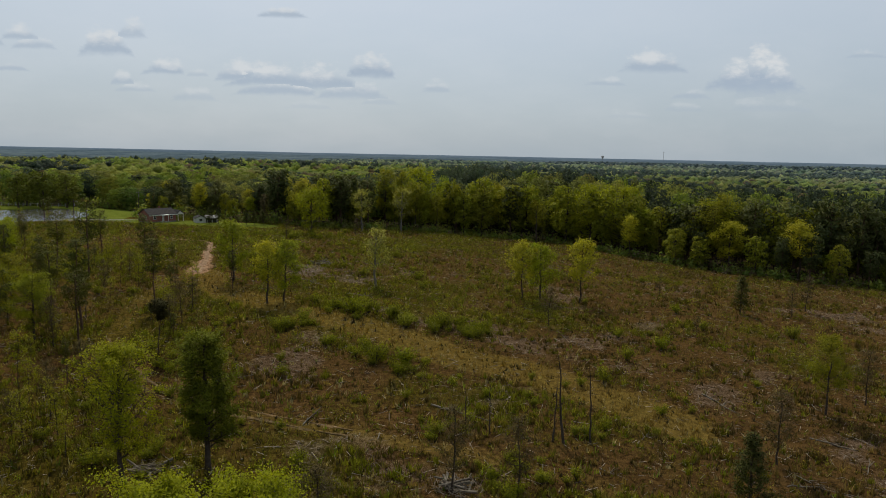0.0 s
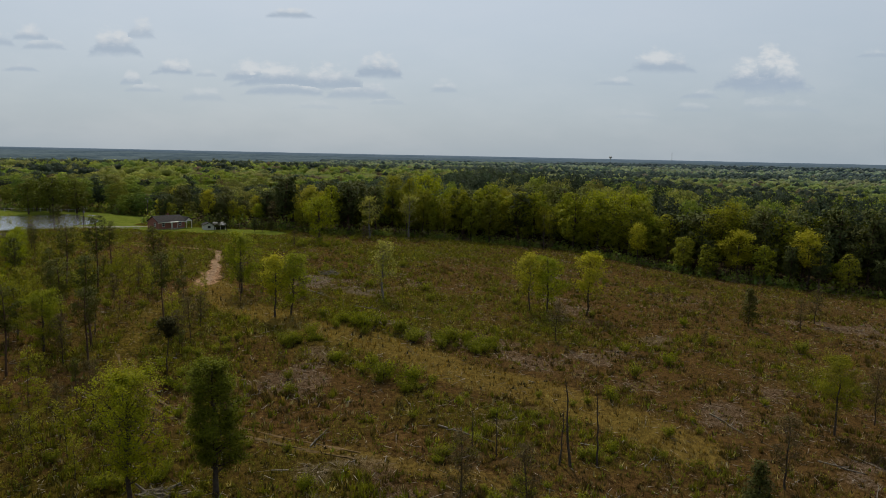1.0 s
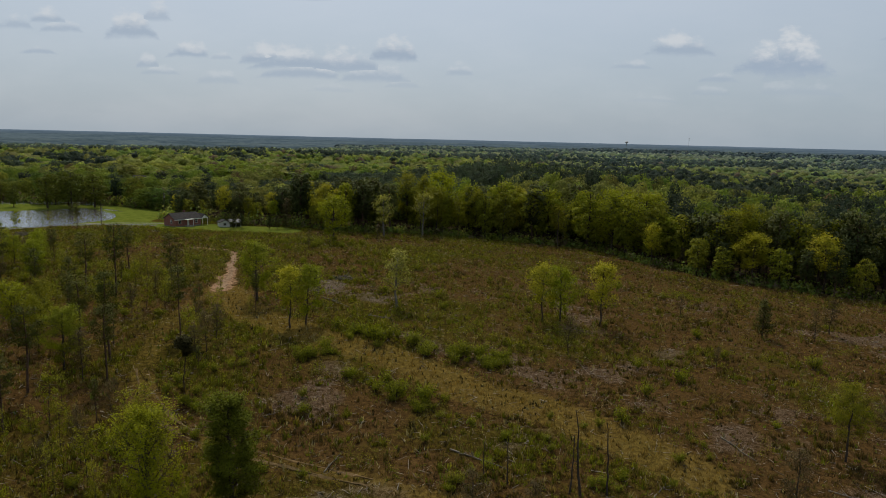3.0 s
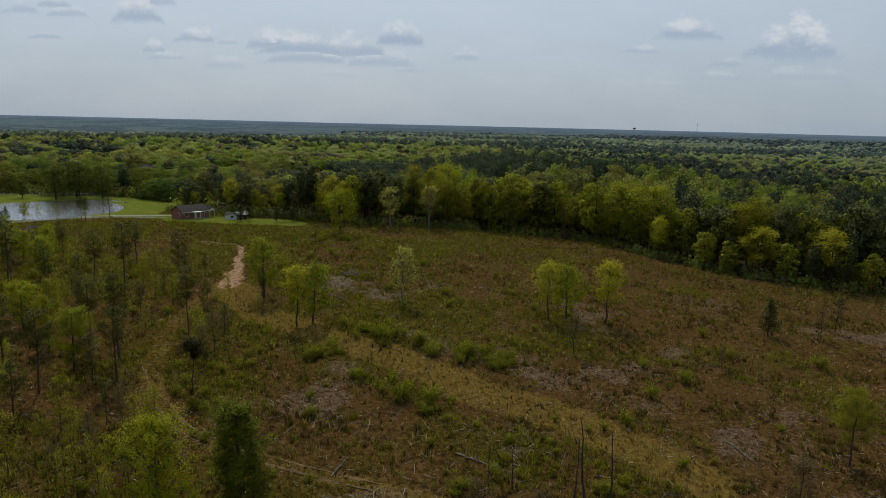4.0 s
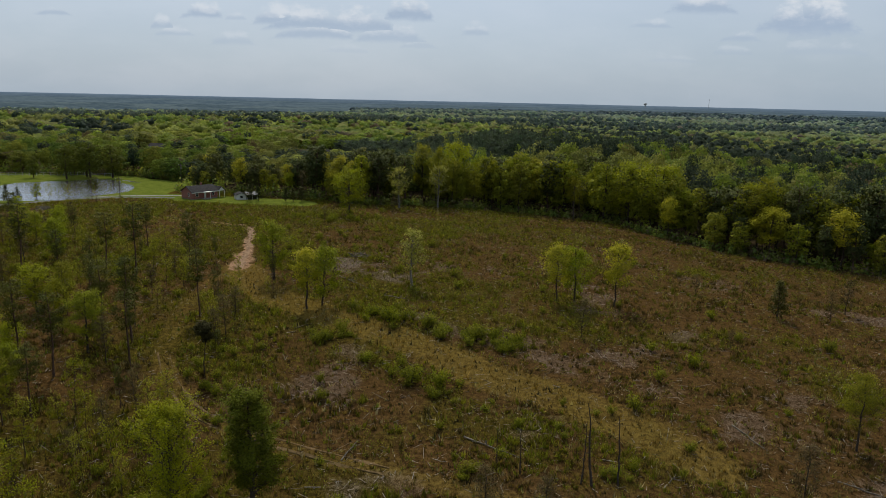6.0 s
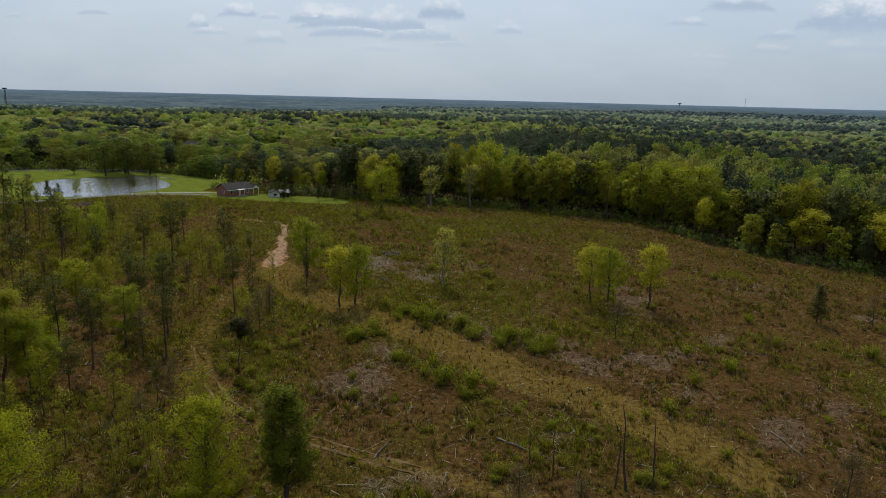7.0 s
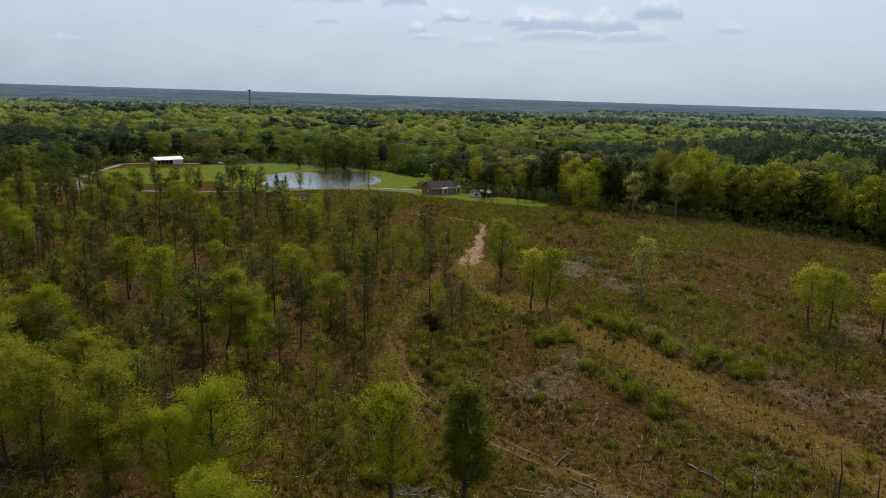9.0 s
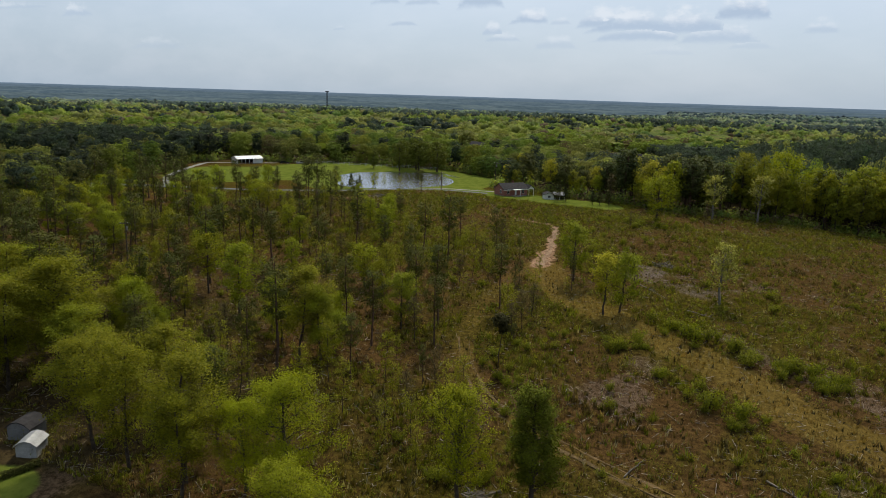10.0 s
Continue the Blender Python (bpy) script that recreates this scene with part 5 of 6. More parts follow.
def build_grass():
    r = np.random.default_rng(88)
    x, y = open_points(r, 66000, pull=1.3)
    track = line_dist(x, y, TRACK)
    keep = (np.abs(track - 0.85) > 0.5) | (r.uniform(size=len(x)) < 0.3)
    keep &= r.uniform(size=len(x)) > np.maximum(in_slash(x, y) * 0.75, 0.75 * under_trees(x, y))
    x, y = x[keep], y[keep]
    n = len(x)
    g = np.clip(greenness(x, y) - 0.12 + r.normal(size=n) * 0.22, 0, 1)[:, None]
    tan = (1 - sstep(line_dist(x, y, TAN_WAY), 2.6, 5.6))[:, None]
    brown, green, straw = np.array([[0.13, 0.082, 0.03]]), np.array([[0.1, 0.085, 0.01]]), np.array([[0.185, 0.116, 0.033]])
    col = brown * (1 - g) + green * g
    col = col * (1 - tan) + straw * tan
    odd = r.uniform(size=(n, 1))
    col = np.where(odd < 0.14, [[0.25, 0.2, 0.105]], col)
    col = np.where((odd > 0.14) & (odd < 0.24), [[0.035, 0.028, 0.014]], col)
    col = np.where((odd > 0.90) & (tan < 0.5), [[0.12, 0.155, 0.015]], col)
    col = col * r.uniform(0.85, 1.6, (n, 1))
    blades = 4
    hgt = (r.uniform(0.22, 0.62, n) * (1 + 0.5 * g[:, 0]))[:, None, None]
    az = r.uniform(0, 6.28, (n, blades))
    lean = r.uniform(0.15, 0.75, (n, blades))
    b = np.stack([x, y, land(x, y) - 0.1], -1)[:, None, :] + r.normal(size=(n, blades, 3)) * [0.12, 0.12, 0]
    tip = b + np.stack([np.cos(az) * lean, np.sin(az) * lean, np.ones_like(az)], -1) * hgt * r.uniform(0.7, 1.2, (n, blades, 1))
    side = np.stack([-np.sin(az), np.cos(az), 0 * az], -1) * r.uniform(0.05, 0.12, (n, blades, 1))
    v = np.stack([b - side, b + side, tip], axis=2).reshape(-1, 3)
    f = np.arange(len(v)).reshape(-1, 3)
    tagged(new("rough_grass", fast_mesh("rough_grass", v, f, M_GRASS, tint=np.repeat(col, blades * 3, axis=0))), "rough brown and green grass tufts over the field", "grass", kind="stuff")


def build_brush(name, n, quads, size, height, colours, weight, seed, label, category, pull=1.0):
    """Low leafy or twiggy clumps scattered over the field."""
    r = np.random.default_rng(seed)
    x, y = open_points(r, n * 5, pull=pull)
    keep = r.uniform(size=len(x)) < weight(x, y)
    keep &= line_dist(x, y, TAN_WAY) > 4.0
    keep &= (line_dist(x, y, TRACK) > 1.5) & (in_slash(x, y) < 0.45)
    x, y = x[keep][:n], y[keep][:n]
    n = len(x)
    h = r.uniform(*height, n)
    w = h * r.uniform(0.35, 0.75, n)
    d = r.normal(size=(n, quads, 3))
    d /= np.linalg.norm(d, axis=2, keepdims=True)
    d[..., 2] = np.abs(d[..., 2])
    c = np.stack([x, y, land(x, y)], -1)[:, None, :] + d * np.stack([w, w, h], -1)[:, None, :] * r.uniform(0.3, 1.0, (n, quads, 1))
    colours = np.array(colours)
    col = colours[r.integers(0, len(colours), n)] * r.uniform(0.75, 1.25, (n, 1))
    v, f, nor = leaf_quads(r, c.reshape(-1, 3), size, d.reshape(-1, 3), 2.1, 0.3)
    tagged(new(name, fast_mesh(name, v, f, M_GRASS, tint=np.repeat(col, quads * 4, axis=0), normals=nor)), label, category, kind="stuff")


def build_tussocks():
    """Arching clumps of grass and sprouts, in drifts of one kind."""
    r = np.random.default_rng(121)
    x, y = open_points(r, 60000, pull=1.2)
    drift = 0.6 * vnoise(x, y, 6.5, 122) + 0.4 * vnoise(x, y, 2.2, 123)
    keep = (r.uniform(size=len(x)) < sstep(drift, 0.38, 0.68)) & (line_dist(x, y, TAN_WAY) > 3.6) & (line_dist(x, y, TRACK) > 1.6) & (in_slash(x, y) < 0.5) & (r.uniform(size=len(x)) > 0.9 * under_trees(x, y))
    x, y = x[keep][:17000], y[keep][:17000]
    n, blades = len(x), 14
    kinds = np.array([(0.11, 0.105, 0.01), (0.2, 0.19, 0.018), (0.21, 0.14, 0.045), (0.085, 0.058, 0.02), (0.15, 0.15, 0.012)])
    g = np.clip(greenness(x, y) + r.normal(size=n) * 0.25, 0, 1)
    pick = np.where(g > 0.55, r.choice([0, 1, 4], n), np.where(g > 0.3, r.choice([0, 2, 4, 3], n), r.choice([2, 3, 3, 0], n)))
    col = kinds[pick] * r.uniform(0.75, 1.35, (n, 1))
    h = r.uniform(0.35, 0.95, n)[:, None, None]
    az, lean = r.uniform(0, 6.28, (n, blades)), r.uniform(0.1, 0.9, (n, blades))
    b = np.stack([x, y, land(x, y) - 0.05], -1)[:, None, :] + r.normal(size=(n, blades, 3)) * [0.16, 0.16, 0]
    tip = b + np.stack([np.cos(az) * lean, np.sin(az) * lean, np.ones_like(az)], -1) * h * r.uniform(0.6, 1.15, (n, blades, 1))
    side = np.stack([-np.sin(az), np.cos(az), 0 * az], -1) * r.uniform(0.05, 0.1, (n, blades, 1))
    v = np.stack([b - side, b + side, tip], axis=2).reshape(-1, 3)
    tagged(new("grass_tussocks", fast_mesh("grass_tussocks", v, np.arange(len(v)).reshape(-1, 3), M_GRASS, tint=np.repeat(col, blades * 3, axis=0))),
           "arching green and straw-coloured grass clumps over the field", "grass", kind="stuff")


def build_sticks():
    r = np.random.default_rng(99)
    x, y = open_points(r, 70000, pull=0.6)
    keep = r.uniform(size=len(x)) < 0.22 + 0.6 * in_slash(x, y)
    x, y = x[keep][:22000], y[keep][:22000]
    z = land(x, y) + r.uniform(0.05, 0.22, len(x))
    az, ln, tilt = r.uniform(0, 6.28, len(x)), r.uniform(0.25, 1.0, len(x)) * r.uniform(0.6, 1.8, len(x)) * np.where(r.uniform(size=len(x)) < 0.05, 2.2, 1.0), r.normal(size=len(x)) * 0.2
    d = np.stack([np.cos(az), np.sin(az), tilt], -1) * ln[:, None] * 0.5
    c = np.stack([x, y, z], -1)
    rad = r.uniform(0.014, 0.045, len(x)) * np.where(r.uniform(size=len(x)) < 0.06, 1.9, 1.0)
    v, f = tubes(list(zip(c - d, c + d, rad, rad * 0.6)), 3)
    tagged(new("fallen_branches", fast_mesh("fallen_branches", v, f, M_STICK)), "grey-white logging debris and broken branches on the ground", "branches", kind="stuff")


build_grass()
build_tussocks()
build_brush("low_shrubs", 11000, 30, 0.175, (0.45, 1.8), [(0.085, 0.085, 0.008), (0.13, 0.135, 0.01), (0.21, 0.195, 0.017), (0.19, 0.145, 0.02), (0.15, 0.155, 0.012)],
            lambda x, y: (0.15 + 0.85 * greenness(x, y)) * (0.2 + 0.8 * sstep(vnoise(x, y, 4.5, 25), 0.45, 0.68)), 101, "low green shrubs sprouting over the cut-over field", "shrubs")
build_brush("bushes", 5500, 32, 0.22, (0.8, 2.2), [(0.08, 0.09, 0.008), (0.15, 0.16, 0.013), (0.22, 0.21, 0.02), (0.14, 0.15, 0.012)],
            lambda x, y: (0.15 + 0.85 * greenness(x, y)) * sstep(y, 85, 125) * (0.12 + 0.88 * sstep(vnoise(x, y, 6, 24), 0.48, 0.7)), 103, "young green bushes over the far side of the field", "shrubs", pull=-0.3)
build_brush("dry_weeds", 2400, 16, 0.22, (0.3, 1.0), [(0.09, 0.06, 0.026), (0.06, 0.042, 0.02), (0.13, 0.092, 0.045), (0.085, 0.068, 0.02)],
            lambda x, y: 1.0 - 0.7 * greenness(x, y), 102, "dry brown weeds and stump sprouts", "weeds")
build_sticks()


def log(a, b, radius, r, stubs=4):
    """A fallen trunk with broken stubs, lying on the ground."""
    a, b = Vector((*a, float(land(*a)) + radius * 0.9)), Vector((*b, float(land(*b)) + radius * 0.9))
    ob = empty("fallen_log", "weathered grey fallen log lying in the grass", "log", "fallen logs", tuple(a))
    pts = [np.array(a.lerp(b, i / 5) - a) + r.normal(size=3) * [0.08, 0.08, 0.03] for i in range(6)]
    v, f = tubes([(pts[i], pts[i + 1], radius * 0.75 * (1 - 0.12 * i), radius * 0.75 * (1 - 0.12 * (i + 1))) for i in range(5)], 7)
    child("trunk", fast_mesh("trunk", v, f, M_DEAD, smooth=True), ob)
    for _ in range(stubs):
        p = pts[int(r.integers(1, 5))]
        q = p + np.array([r.normal() * 0.5, r.normal() * 0.5, r.uniform(0.2, 0.7)])
        v, f = tubes([(p, q, radius * 0.4, radius * 0.15)], 5)
        child("branch_stub", fast_mesh("branch_stub", v, f, M_DEAD), ob)


for a, b, rad in [((-2.1, 78.9), (4.0, 75.4), 0.16), ((18.8, 71.6), (21.2, 75.4), 0.11), ((31.0, 88.0), (33.2, 82.2), 0.15), ((38.9, 77.2), (43.1, 74.8), 0.14), ((-27.8, 137.4), (-23.7, 133.9), 0.18),
                  ((-19.4, 129.3), (-14.5, 127.8), 0.17), ((14, 66), (16.2, 64.2), 0.1), ((31.2, 65.4), (35, 65.9), 0.09), ((39.9, 67.9), (43.4, 73.3), 0.1), ((-15.2, 71.8), (-14.0, 76.3), 0.12),
                  ((-25.5, 83.7), (-23.6, 85.4), 0.1), ((-30, 139.5), (-26, 137.0), 0.15), ((-75, 96), (-70, 99), 0.15), ((-66, 112), (-61, 110), 0.12)]:
    log(a, b, rad, srng)


def brush_pile(x, y, size, r):
    ob = empty("brush_pile", "heap of grey logging slash on bare ground", "brush pile", "", (x, y, float(land(x, y))))
    brush = []
    for k in range(84):
        rr = 0.13 if k < 14 else 0.035
        c = np.array([r.normal() * size * 0.4, r.normal() * size * 0.4, 0])
        c[2] = max(0.08, 0.45 * size * math.exp(-(c[0] ** 2 + c[1] ** 2) / (size * size * 0.3)) * r.uniform(0.2, 0.8))
        az = r.uniform(0, 6.28)
        d = np.array([math.cos(az), math.sin(az), r.normal() * 0.25]) * r.uniform(0.5, 1.4)
        piece = (c - d, c + d, rr, rr * 0.6)
        if k < 14:
            v, f = tubes([piece], 6)
            child("timber", fast_mesh("timber", v, f, M_DEAD), ob)
        else:
            brush.append(piece)
    v, f = tubes(brush, 4)
    child("brushwood", fast_mesh("brushwood", v, f, M_DEAD), ob)


brush_pile(-127, 195, 2.6, srng)
brush_pile(0.5, 61, 2.0, srng)
brush_pile(-26.5, 61.0, 1.6, srng)
brush_pile(-29, 157, 2.4, srng)


# ---- buildings, poles, fence ----
def window(parent, x, y, z, w, h, axis):
    """A framed sash window in a wall: axis 'y' faces along y, 'x' along x."""
    def slab(a0, a1, z0, z1, d0, d1):
        return boxes((x + a0, x + a1, y - d1, y - d0, z + z0, z + z1)) if axis == "y" else boxes((x - d1, x - d0, y + a0, y + a1, z + z0, z + z1))
    win = part("window", slab(-w / 2, w / 2, 0, h, 0.01, 0.04), M_GLASS, parent)
    for n_, d in (("frame", (-w / 2 - 0.08, w / 2 + 0.08, h, h + 0.1)), ("sill", (-w / 2 - 0.1, w / 2 + 0.1, -0.1, 0)), ("frame", (-w / 2 - 0.08, -w / 2, 0, h)), ("frame", (w / 2, w / 2 + 0.08, 0, h)), ("frame", (-w / 2, w / 2, h * 0.48, h * 0.52))):
        part(n_, slab(*d, 0.03, 0.08), M_WHITE, win)


def roof_part(parent, x0, x1, y0, y1, eave, ridge, mat, over=0.4, along="x", name="roof"):
    """A gable roof as two slabs with thickness; the ridge runs along x or y."""
    bm = bmesh.new()
    if along == "x":
        m = (y0 + y1) / 2
        s = (ridge - eave) / (m - y0)
        lo = eave - over * s
        prism(bm, [(y0 - over, lo), (m, ridge), (y1 + over, lo), (y1 + over, lo + 0.16), (m, ridge + 0.18), (y0 - over, lo + 0.16)], x0 - over, x1 + over, True)
    else:
        m = (x0 + x1) / 2
        s = (ridge - eave) / (m - x0)
        lo = eave - over * s
        prism(bm, [(x0 - over, lo), (m, ridge), (x1 + over, lo), (x1 + over, lo + 0.16), (m, ridge + 0.18), (x0 - over, lo + 0.16)], y0 - over, y1 + over)
    return part(name, bm, mat, parent)


def brick_house():
    at = (-97.2, 226.8)
    h = empty("house", "one-storey red brick house with a dark shingle roof and white porch", "house", "", (*at, float(land(*at)) - 0.1), 56)
    h.scale = (0.8, 0.86, 0.9)
    part("foundation", boxes((0.05, 11.95, 0.05, 6.95, -1.2, 0.3)), M_GREY, h)
    part("wall", boxes((0, 12, 0, 7, 0.3, 2.75)), M_BRICK, h)
    for x in (0, 11.75):
        bm = bmesh.new()
        prism(bm, [(0.0, 2.75), (7.0, 2.75), (3.5, 4.55)], x, x + 0.25, True)
        part("gable", bm, M_BRICK, h)
    roof = roof_part(h, 0, 12, 0, 7, 2.75, 4.6, M_SHINGLE)
    part("chimney", boxes((7.2, 7.8, 4.2, 4.8, 3.4, 5.4)), M_BRICK, roof)
    for y0, y1 in ((-0.46, -0.42), (7.42, 7.46)):
        part("fascia", boxes((-0.42, 12.42, y0, y1, 2.36, 2.62)), M_WHITE, h, "white fascia board")
    for x in (2.2, 9.8):
        window(h, x, 0, 1.1, 1.0, 1.35, "y")
    window(h, 0, 2.2, 1.2, 0.9, 1.2, "x")
    part("door", boxes((5.6, 6.5, -0.05, -0.005, 0.35, 2.4)), M_WHITE, h, "white front door")
    for x in (4.7, 7.3):
        part("porch_post", boxes((x - 0.08, x + 0.08, -1.7, -1.54, 0.3, 2.5)), M_WHITE, h, "white porch post")
    part("porch_floor", boxes((4.3, 7.8, -1.9, -0.01, -0.2, 0.28)), M_GRAVEL, h)
    part("porch_roof", boxes((4.2, 7.9, -2.0, -0.47, 2.5, 2.68)), M_WHITE, h)
    part("step", boxes((5.3, 6.8, -2.3, -1.91, -0.3, 0.12)), M_GRAVEL, h)
    # carport at the far end with a white gable
    for x, y in ((13.2, 0.4), (15.6, 0.4), (15.6, 5.6), (13.2, 5.6)):
        part("carport_post", boxes((x - 0.09, x + 0.09, y - 0.09, y + 0.09, -0.6, 2.4)), M_WHITE, h, "white carport post")
    for y in (0.3, 5.5):
        bm = bmesh.new()
        prism(bm, [(12.3, 2.4), (16.0, 2.4), (14.15, 3.7)], y, y + 0.14)
        part("gable", bm, M_WHITE, h, "white boarded gable")
    roof_part(h, 12.3, 16.0, 0.3, 5.7, 2.4, 3.8, M_SHINGLE, 0.3, "y")
    part("carport_back", boxes((12.4, 15.9, 5.7, 5.85, -0.3, 2.4)), M_WHITE, h)


def white_cottage():
    at = (-84.2, 231.5)
    h = empty("outbuilding", "small white outbuilding with grey roof and open dark bays", "outbuilding", "", (*at, float(land(*at)) - 0.1), 30)
    h.scale = (1.0, 1.0, 0.72)
    part("wall", boxes((0, 3.2, 0, 4, 0, 2.3)), M_WHITE, h)
    for y in (0, 3.85):
        bm = bmesh.new()
        prism(bm, [(0, 2.3), (3.2, 2.3), (1.6, 3.2)], y, y + 0.15)
        part("gable", bm, M_WHITE, h)
    roof_part(h, 0, 3.2, 0, 4, 2.3, 3.25, M_SHINGLE, 0.25, "y")
    part("wall", boxes((3.22, 7.0, 1.6, 4, 0, 2.2)), M_GREY, h)
    # dark slab on the wall paints the shade of an open bay
    part("bay", boxes((3.4, 6.8, 1.55, 1.598, 0.05, 1.95)), M_DARK, h, "dark panel standing for the shaded opening")
    for x in (3.6, 5.2, 6.8):
        part("post", boxes((x - 0.07, x + 0.07, 0.1, 0.24, 0, 2.1)), M_WHITE, h)
    bm = bmesh.new()
    prism(bm, [(-0.1, 2.05), (2.8, 3.2), (4.3, 2.5), (4.3, 2.62), (2.8, 3.34), (-0.1, 2.18)], 3.24, 7.2, True)
    part("roof", bm, M_GREY, h)
    window(h, 1.6, 0, 0.9, 0.9, 1.0, "y")


def barn():
    at = (-234.0, 242.6)
    h = empty("barn", "long open-fronted barn with a pale metal roof", "barn", "", (*at, float(land(*at))), 66)
    h.scale = (0.74, 0.85, 0.68)
    L, W = 16.0, 8.0
    part("back_wall", boxes((0, L, W - 0.15, W, -0.3, 3.0)), M_WHITE, h)
    for x in (0, L - 0.15):
        part("end_wall", boxes((x, x + 0.15, 0, W - 0.16, -0.3, 3.0)), M_WHITE, h)
        bm = bmesh.new()
        prism(bm, [(0, 3.0), (W, 3.0), (W / 2, 4.3)], x, x + 0.15, True)
        part("gable", bm, M_WHITE, h)
    part("front_panel", boxes((L * 0.62, L - 0.16, 0, 0.12, -0.2, 2.9)), M_WHITE, h)
    part("floor_slab", boxes((0.16, L - 0.16, 0.2, W - 0.17, -0.2, 0.02)), M_SOIL, h)
    # no real wall: a dark sheet added for the shade indoors
    part("shade_wall", boxes((0.16, L - 0.2, W * 0.45, W * 0.45 + 0.1, 0, 2.9)), M_DARK, h, "added dark sheet standing for the barn's inside shade")
    for i in range(5):
        x = 0.3 + i * L * 0.15
        part("post", boxes((x - 0.1, x + 0.1, 0, 0.2, -0.2, 2.95)), M_WHITE, h)
    r = roof_part(h, 0, L, 0, W, 3.0, 4.4, M_METAL, 0.5)
    for i in range(18):
        x = -0.4 + i * (L + 0.8) / 17
        bm = bmesh.new()
        prism(bm, [(-0.5, 3.02), (W / 2, 4.6), (W / 2, 4.64), (-0.5, 3.06)], x, x + 0.06, True)
        part("seam", bm, M_METAL, r)


def far_house(x, y, turn, length, roofing, walls, label):
    h = empty("house", label, "house", "", (x, y, float(land(x, y)) - 0.2), turn)
    part("wall", boxes((0, length, 0, 8, 0, 2.9)), walls, h)
    for k in (0, length - 0.2):
        bm = bmesh.new()
        prism(bm, [(0, 2.9), (8, 2.9), (4, 5.2)], k, k + 0.2, True)
        part("gable", bm, walls, h)
    roof_part(h, 0, length, 0, 8, 2.9, 5.3, roofing)
    for k in (0.2, 0.45, 0.8):
        window(h, length * k, 0, 1.0, 1.1, 1.3, "y")
    part("door", boxes((length * 0.6, length * 0.6 + 1, -0.05, -0.01, 0.1, 2.2)), M_WHITE, h)


def shed(x, y, turn, w, d, eave, ridge, walls, roofing, label):
    s = empty("shed", label, "shed", "garden sheds", (x, y, float(land(x, y)) - 0.05), turn)
    part("wall", boxes((0, w, 0, d, 0, eave)), walls, s)
    for k in (0, d - 0.08):
        bm = bmesh.new()
        prism(bm, [(0, eave), (w, eave), (w * 0.8, eave + (ridge - eave) * 0.7), (w / 2, ridge), (w * 0.2, eave + (ridge - eave) * 0.7)], k, k + 0.08)
        part("gable", bm, walls, s)
    bm = bmesh.new()
    k, e = ridge - eave, 0.15
    prism(bm, [(-e, eave - 0.02), (w * 0.2, eave + k * 0.72), (w / 2, ridge + 0.02), (w * 0.8, eave + k * 0.72), (w + e, eave - 0.02),
               (w + e, eave + 0.06), (w * 0.8, eave + k * 0.72 + 0.1), (w / 2, ridge + 0.12), (w * 0.2, eave + k * 0.72 + 0.1), (-e, eave + 0.06)], -0.15, d + 0.15)
    r = part("roof", bm, roofing, s)
    part("door", boxes((w * 0.28, w * 0.72, -0.05, -0.01, 0.08, eave - 0.1)), walls, s)
    part("floor_frame", boxes((0.1, w - 0.1, 0.1, d - 0.1, -0.3, -0.01)), M_POLE, s)


def hedge(a, b):
    """A clipped low hedge beside the lawn."""
    r = np.random.default_rng(131)
    ob = empty("hedge", "low dark clipped hedge between lawn and sheds", "hedge", "", (*a, float(land(*a))))
    n = 2600
    t, u, k = r.uniform(0, 1, n), r.uniform(-0.5, 0.5, n), r.uniform(0, 1, n)
    length = math.hypot(b[0] - a[0], b[1] - a[1])
    tx, ty = (b[0] - a[0]) / length, (b[1] - a[1]) / length
    high = 0.75 + 0.2 * (vnoise(t * length, t * 0, 0.9, 132) - 0.5)
    c = np.stack([tx * length * t - ty * u * 0.8, ty * length * t + tx * u * 0.8, high * k * (1 - 0.5 * (2 * u) ** 4) + (float(land(*b)) - float(land(*a))) * t], -1)
    v, f, nor = leaf_quads(r, c, 0.16, np.stack([-ty * u, tx * u, k - 0.4], -1), 1.4)
    child("foliage", fast_mesh("foliage", v, f, M_CEDAR, normals=nor), ob)
    segs = []
    for q in np.linspace(0.05, 0.95, 12):
        p = np.array([tx * length * q, ty * length * q, (float(land(*b)) - float(land(*a))) * q - 0.05])
        segs.append((p, p + [r.normal() * 0.08, r.normal() * 0.08, 0.5], 0.025, 0.01))
    v, f = tubes(segs, 4)
    child("woody_base", fast_mesh("woody_base", v, f, M_BARK), ob)


def utility_pole(x, y, height, turn=0.0):
    p = empty("utility_pole", "dark wooden utility pole with a crossarm", "utility pole", "utility poles", (x, y, float(land(x, y)) - 0.3), turn)
    v, f = tubes([((0, 0, 0), (0, 0, height * 0.5), 0.16, 0.13), ((0, 0, height * 0.5), (0, 0, height), 0.13, 0.1)], 8)
    child("shaft", fast_mesh("shaft", v, f, M_POLE, smooth=True), p)
    part("crossarm", boxes((-1.1, 1.1, -0.06, 0.06, height - 0.9, height - 0.76)), M_POLE, p)
    for k in (-1.0, 0.4, 1.0):
        part("insulator", boxes((k - 0.05, k + 0.05, -0.05, 0.05, height - 0.759, height - 0.6)), M_WHITE, p)
    v, f = tubes([((0.25, 0, height - 2.2), (0.25, 0, height - 1.4), 0.18, 0.18)], 8)
    child("transformer", fast_mesh("transformer", v, f, M_STEEL, smooth=True), p)


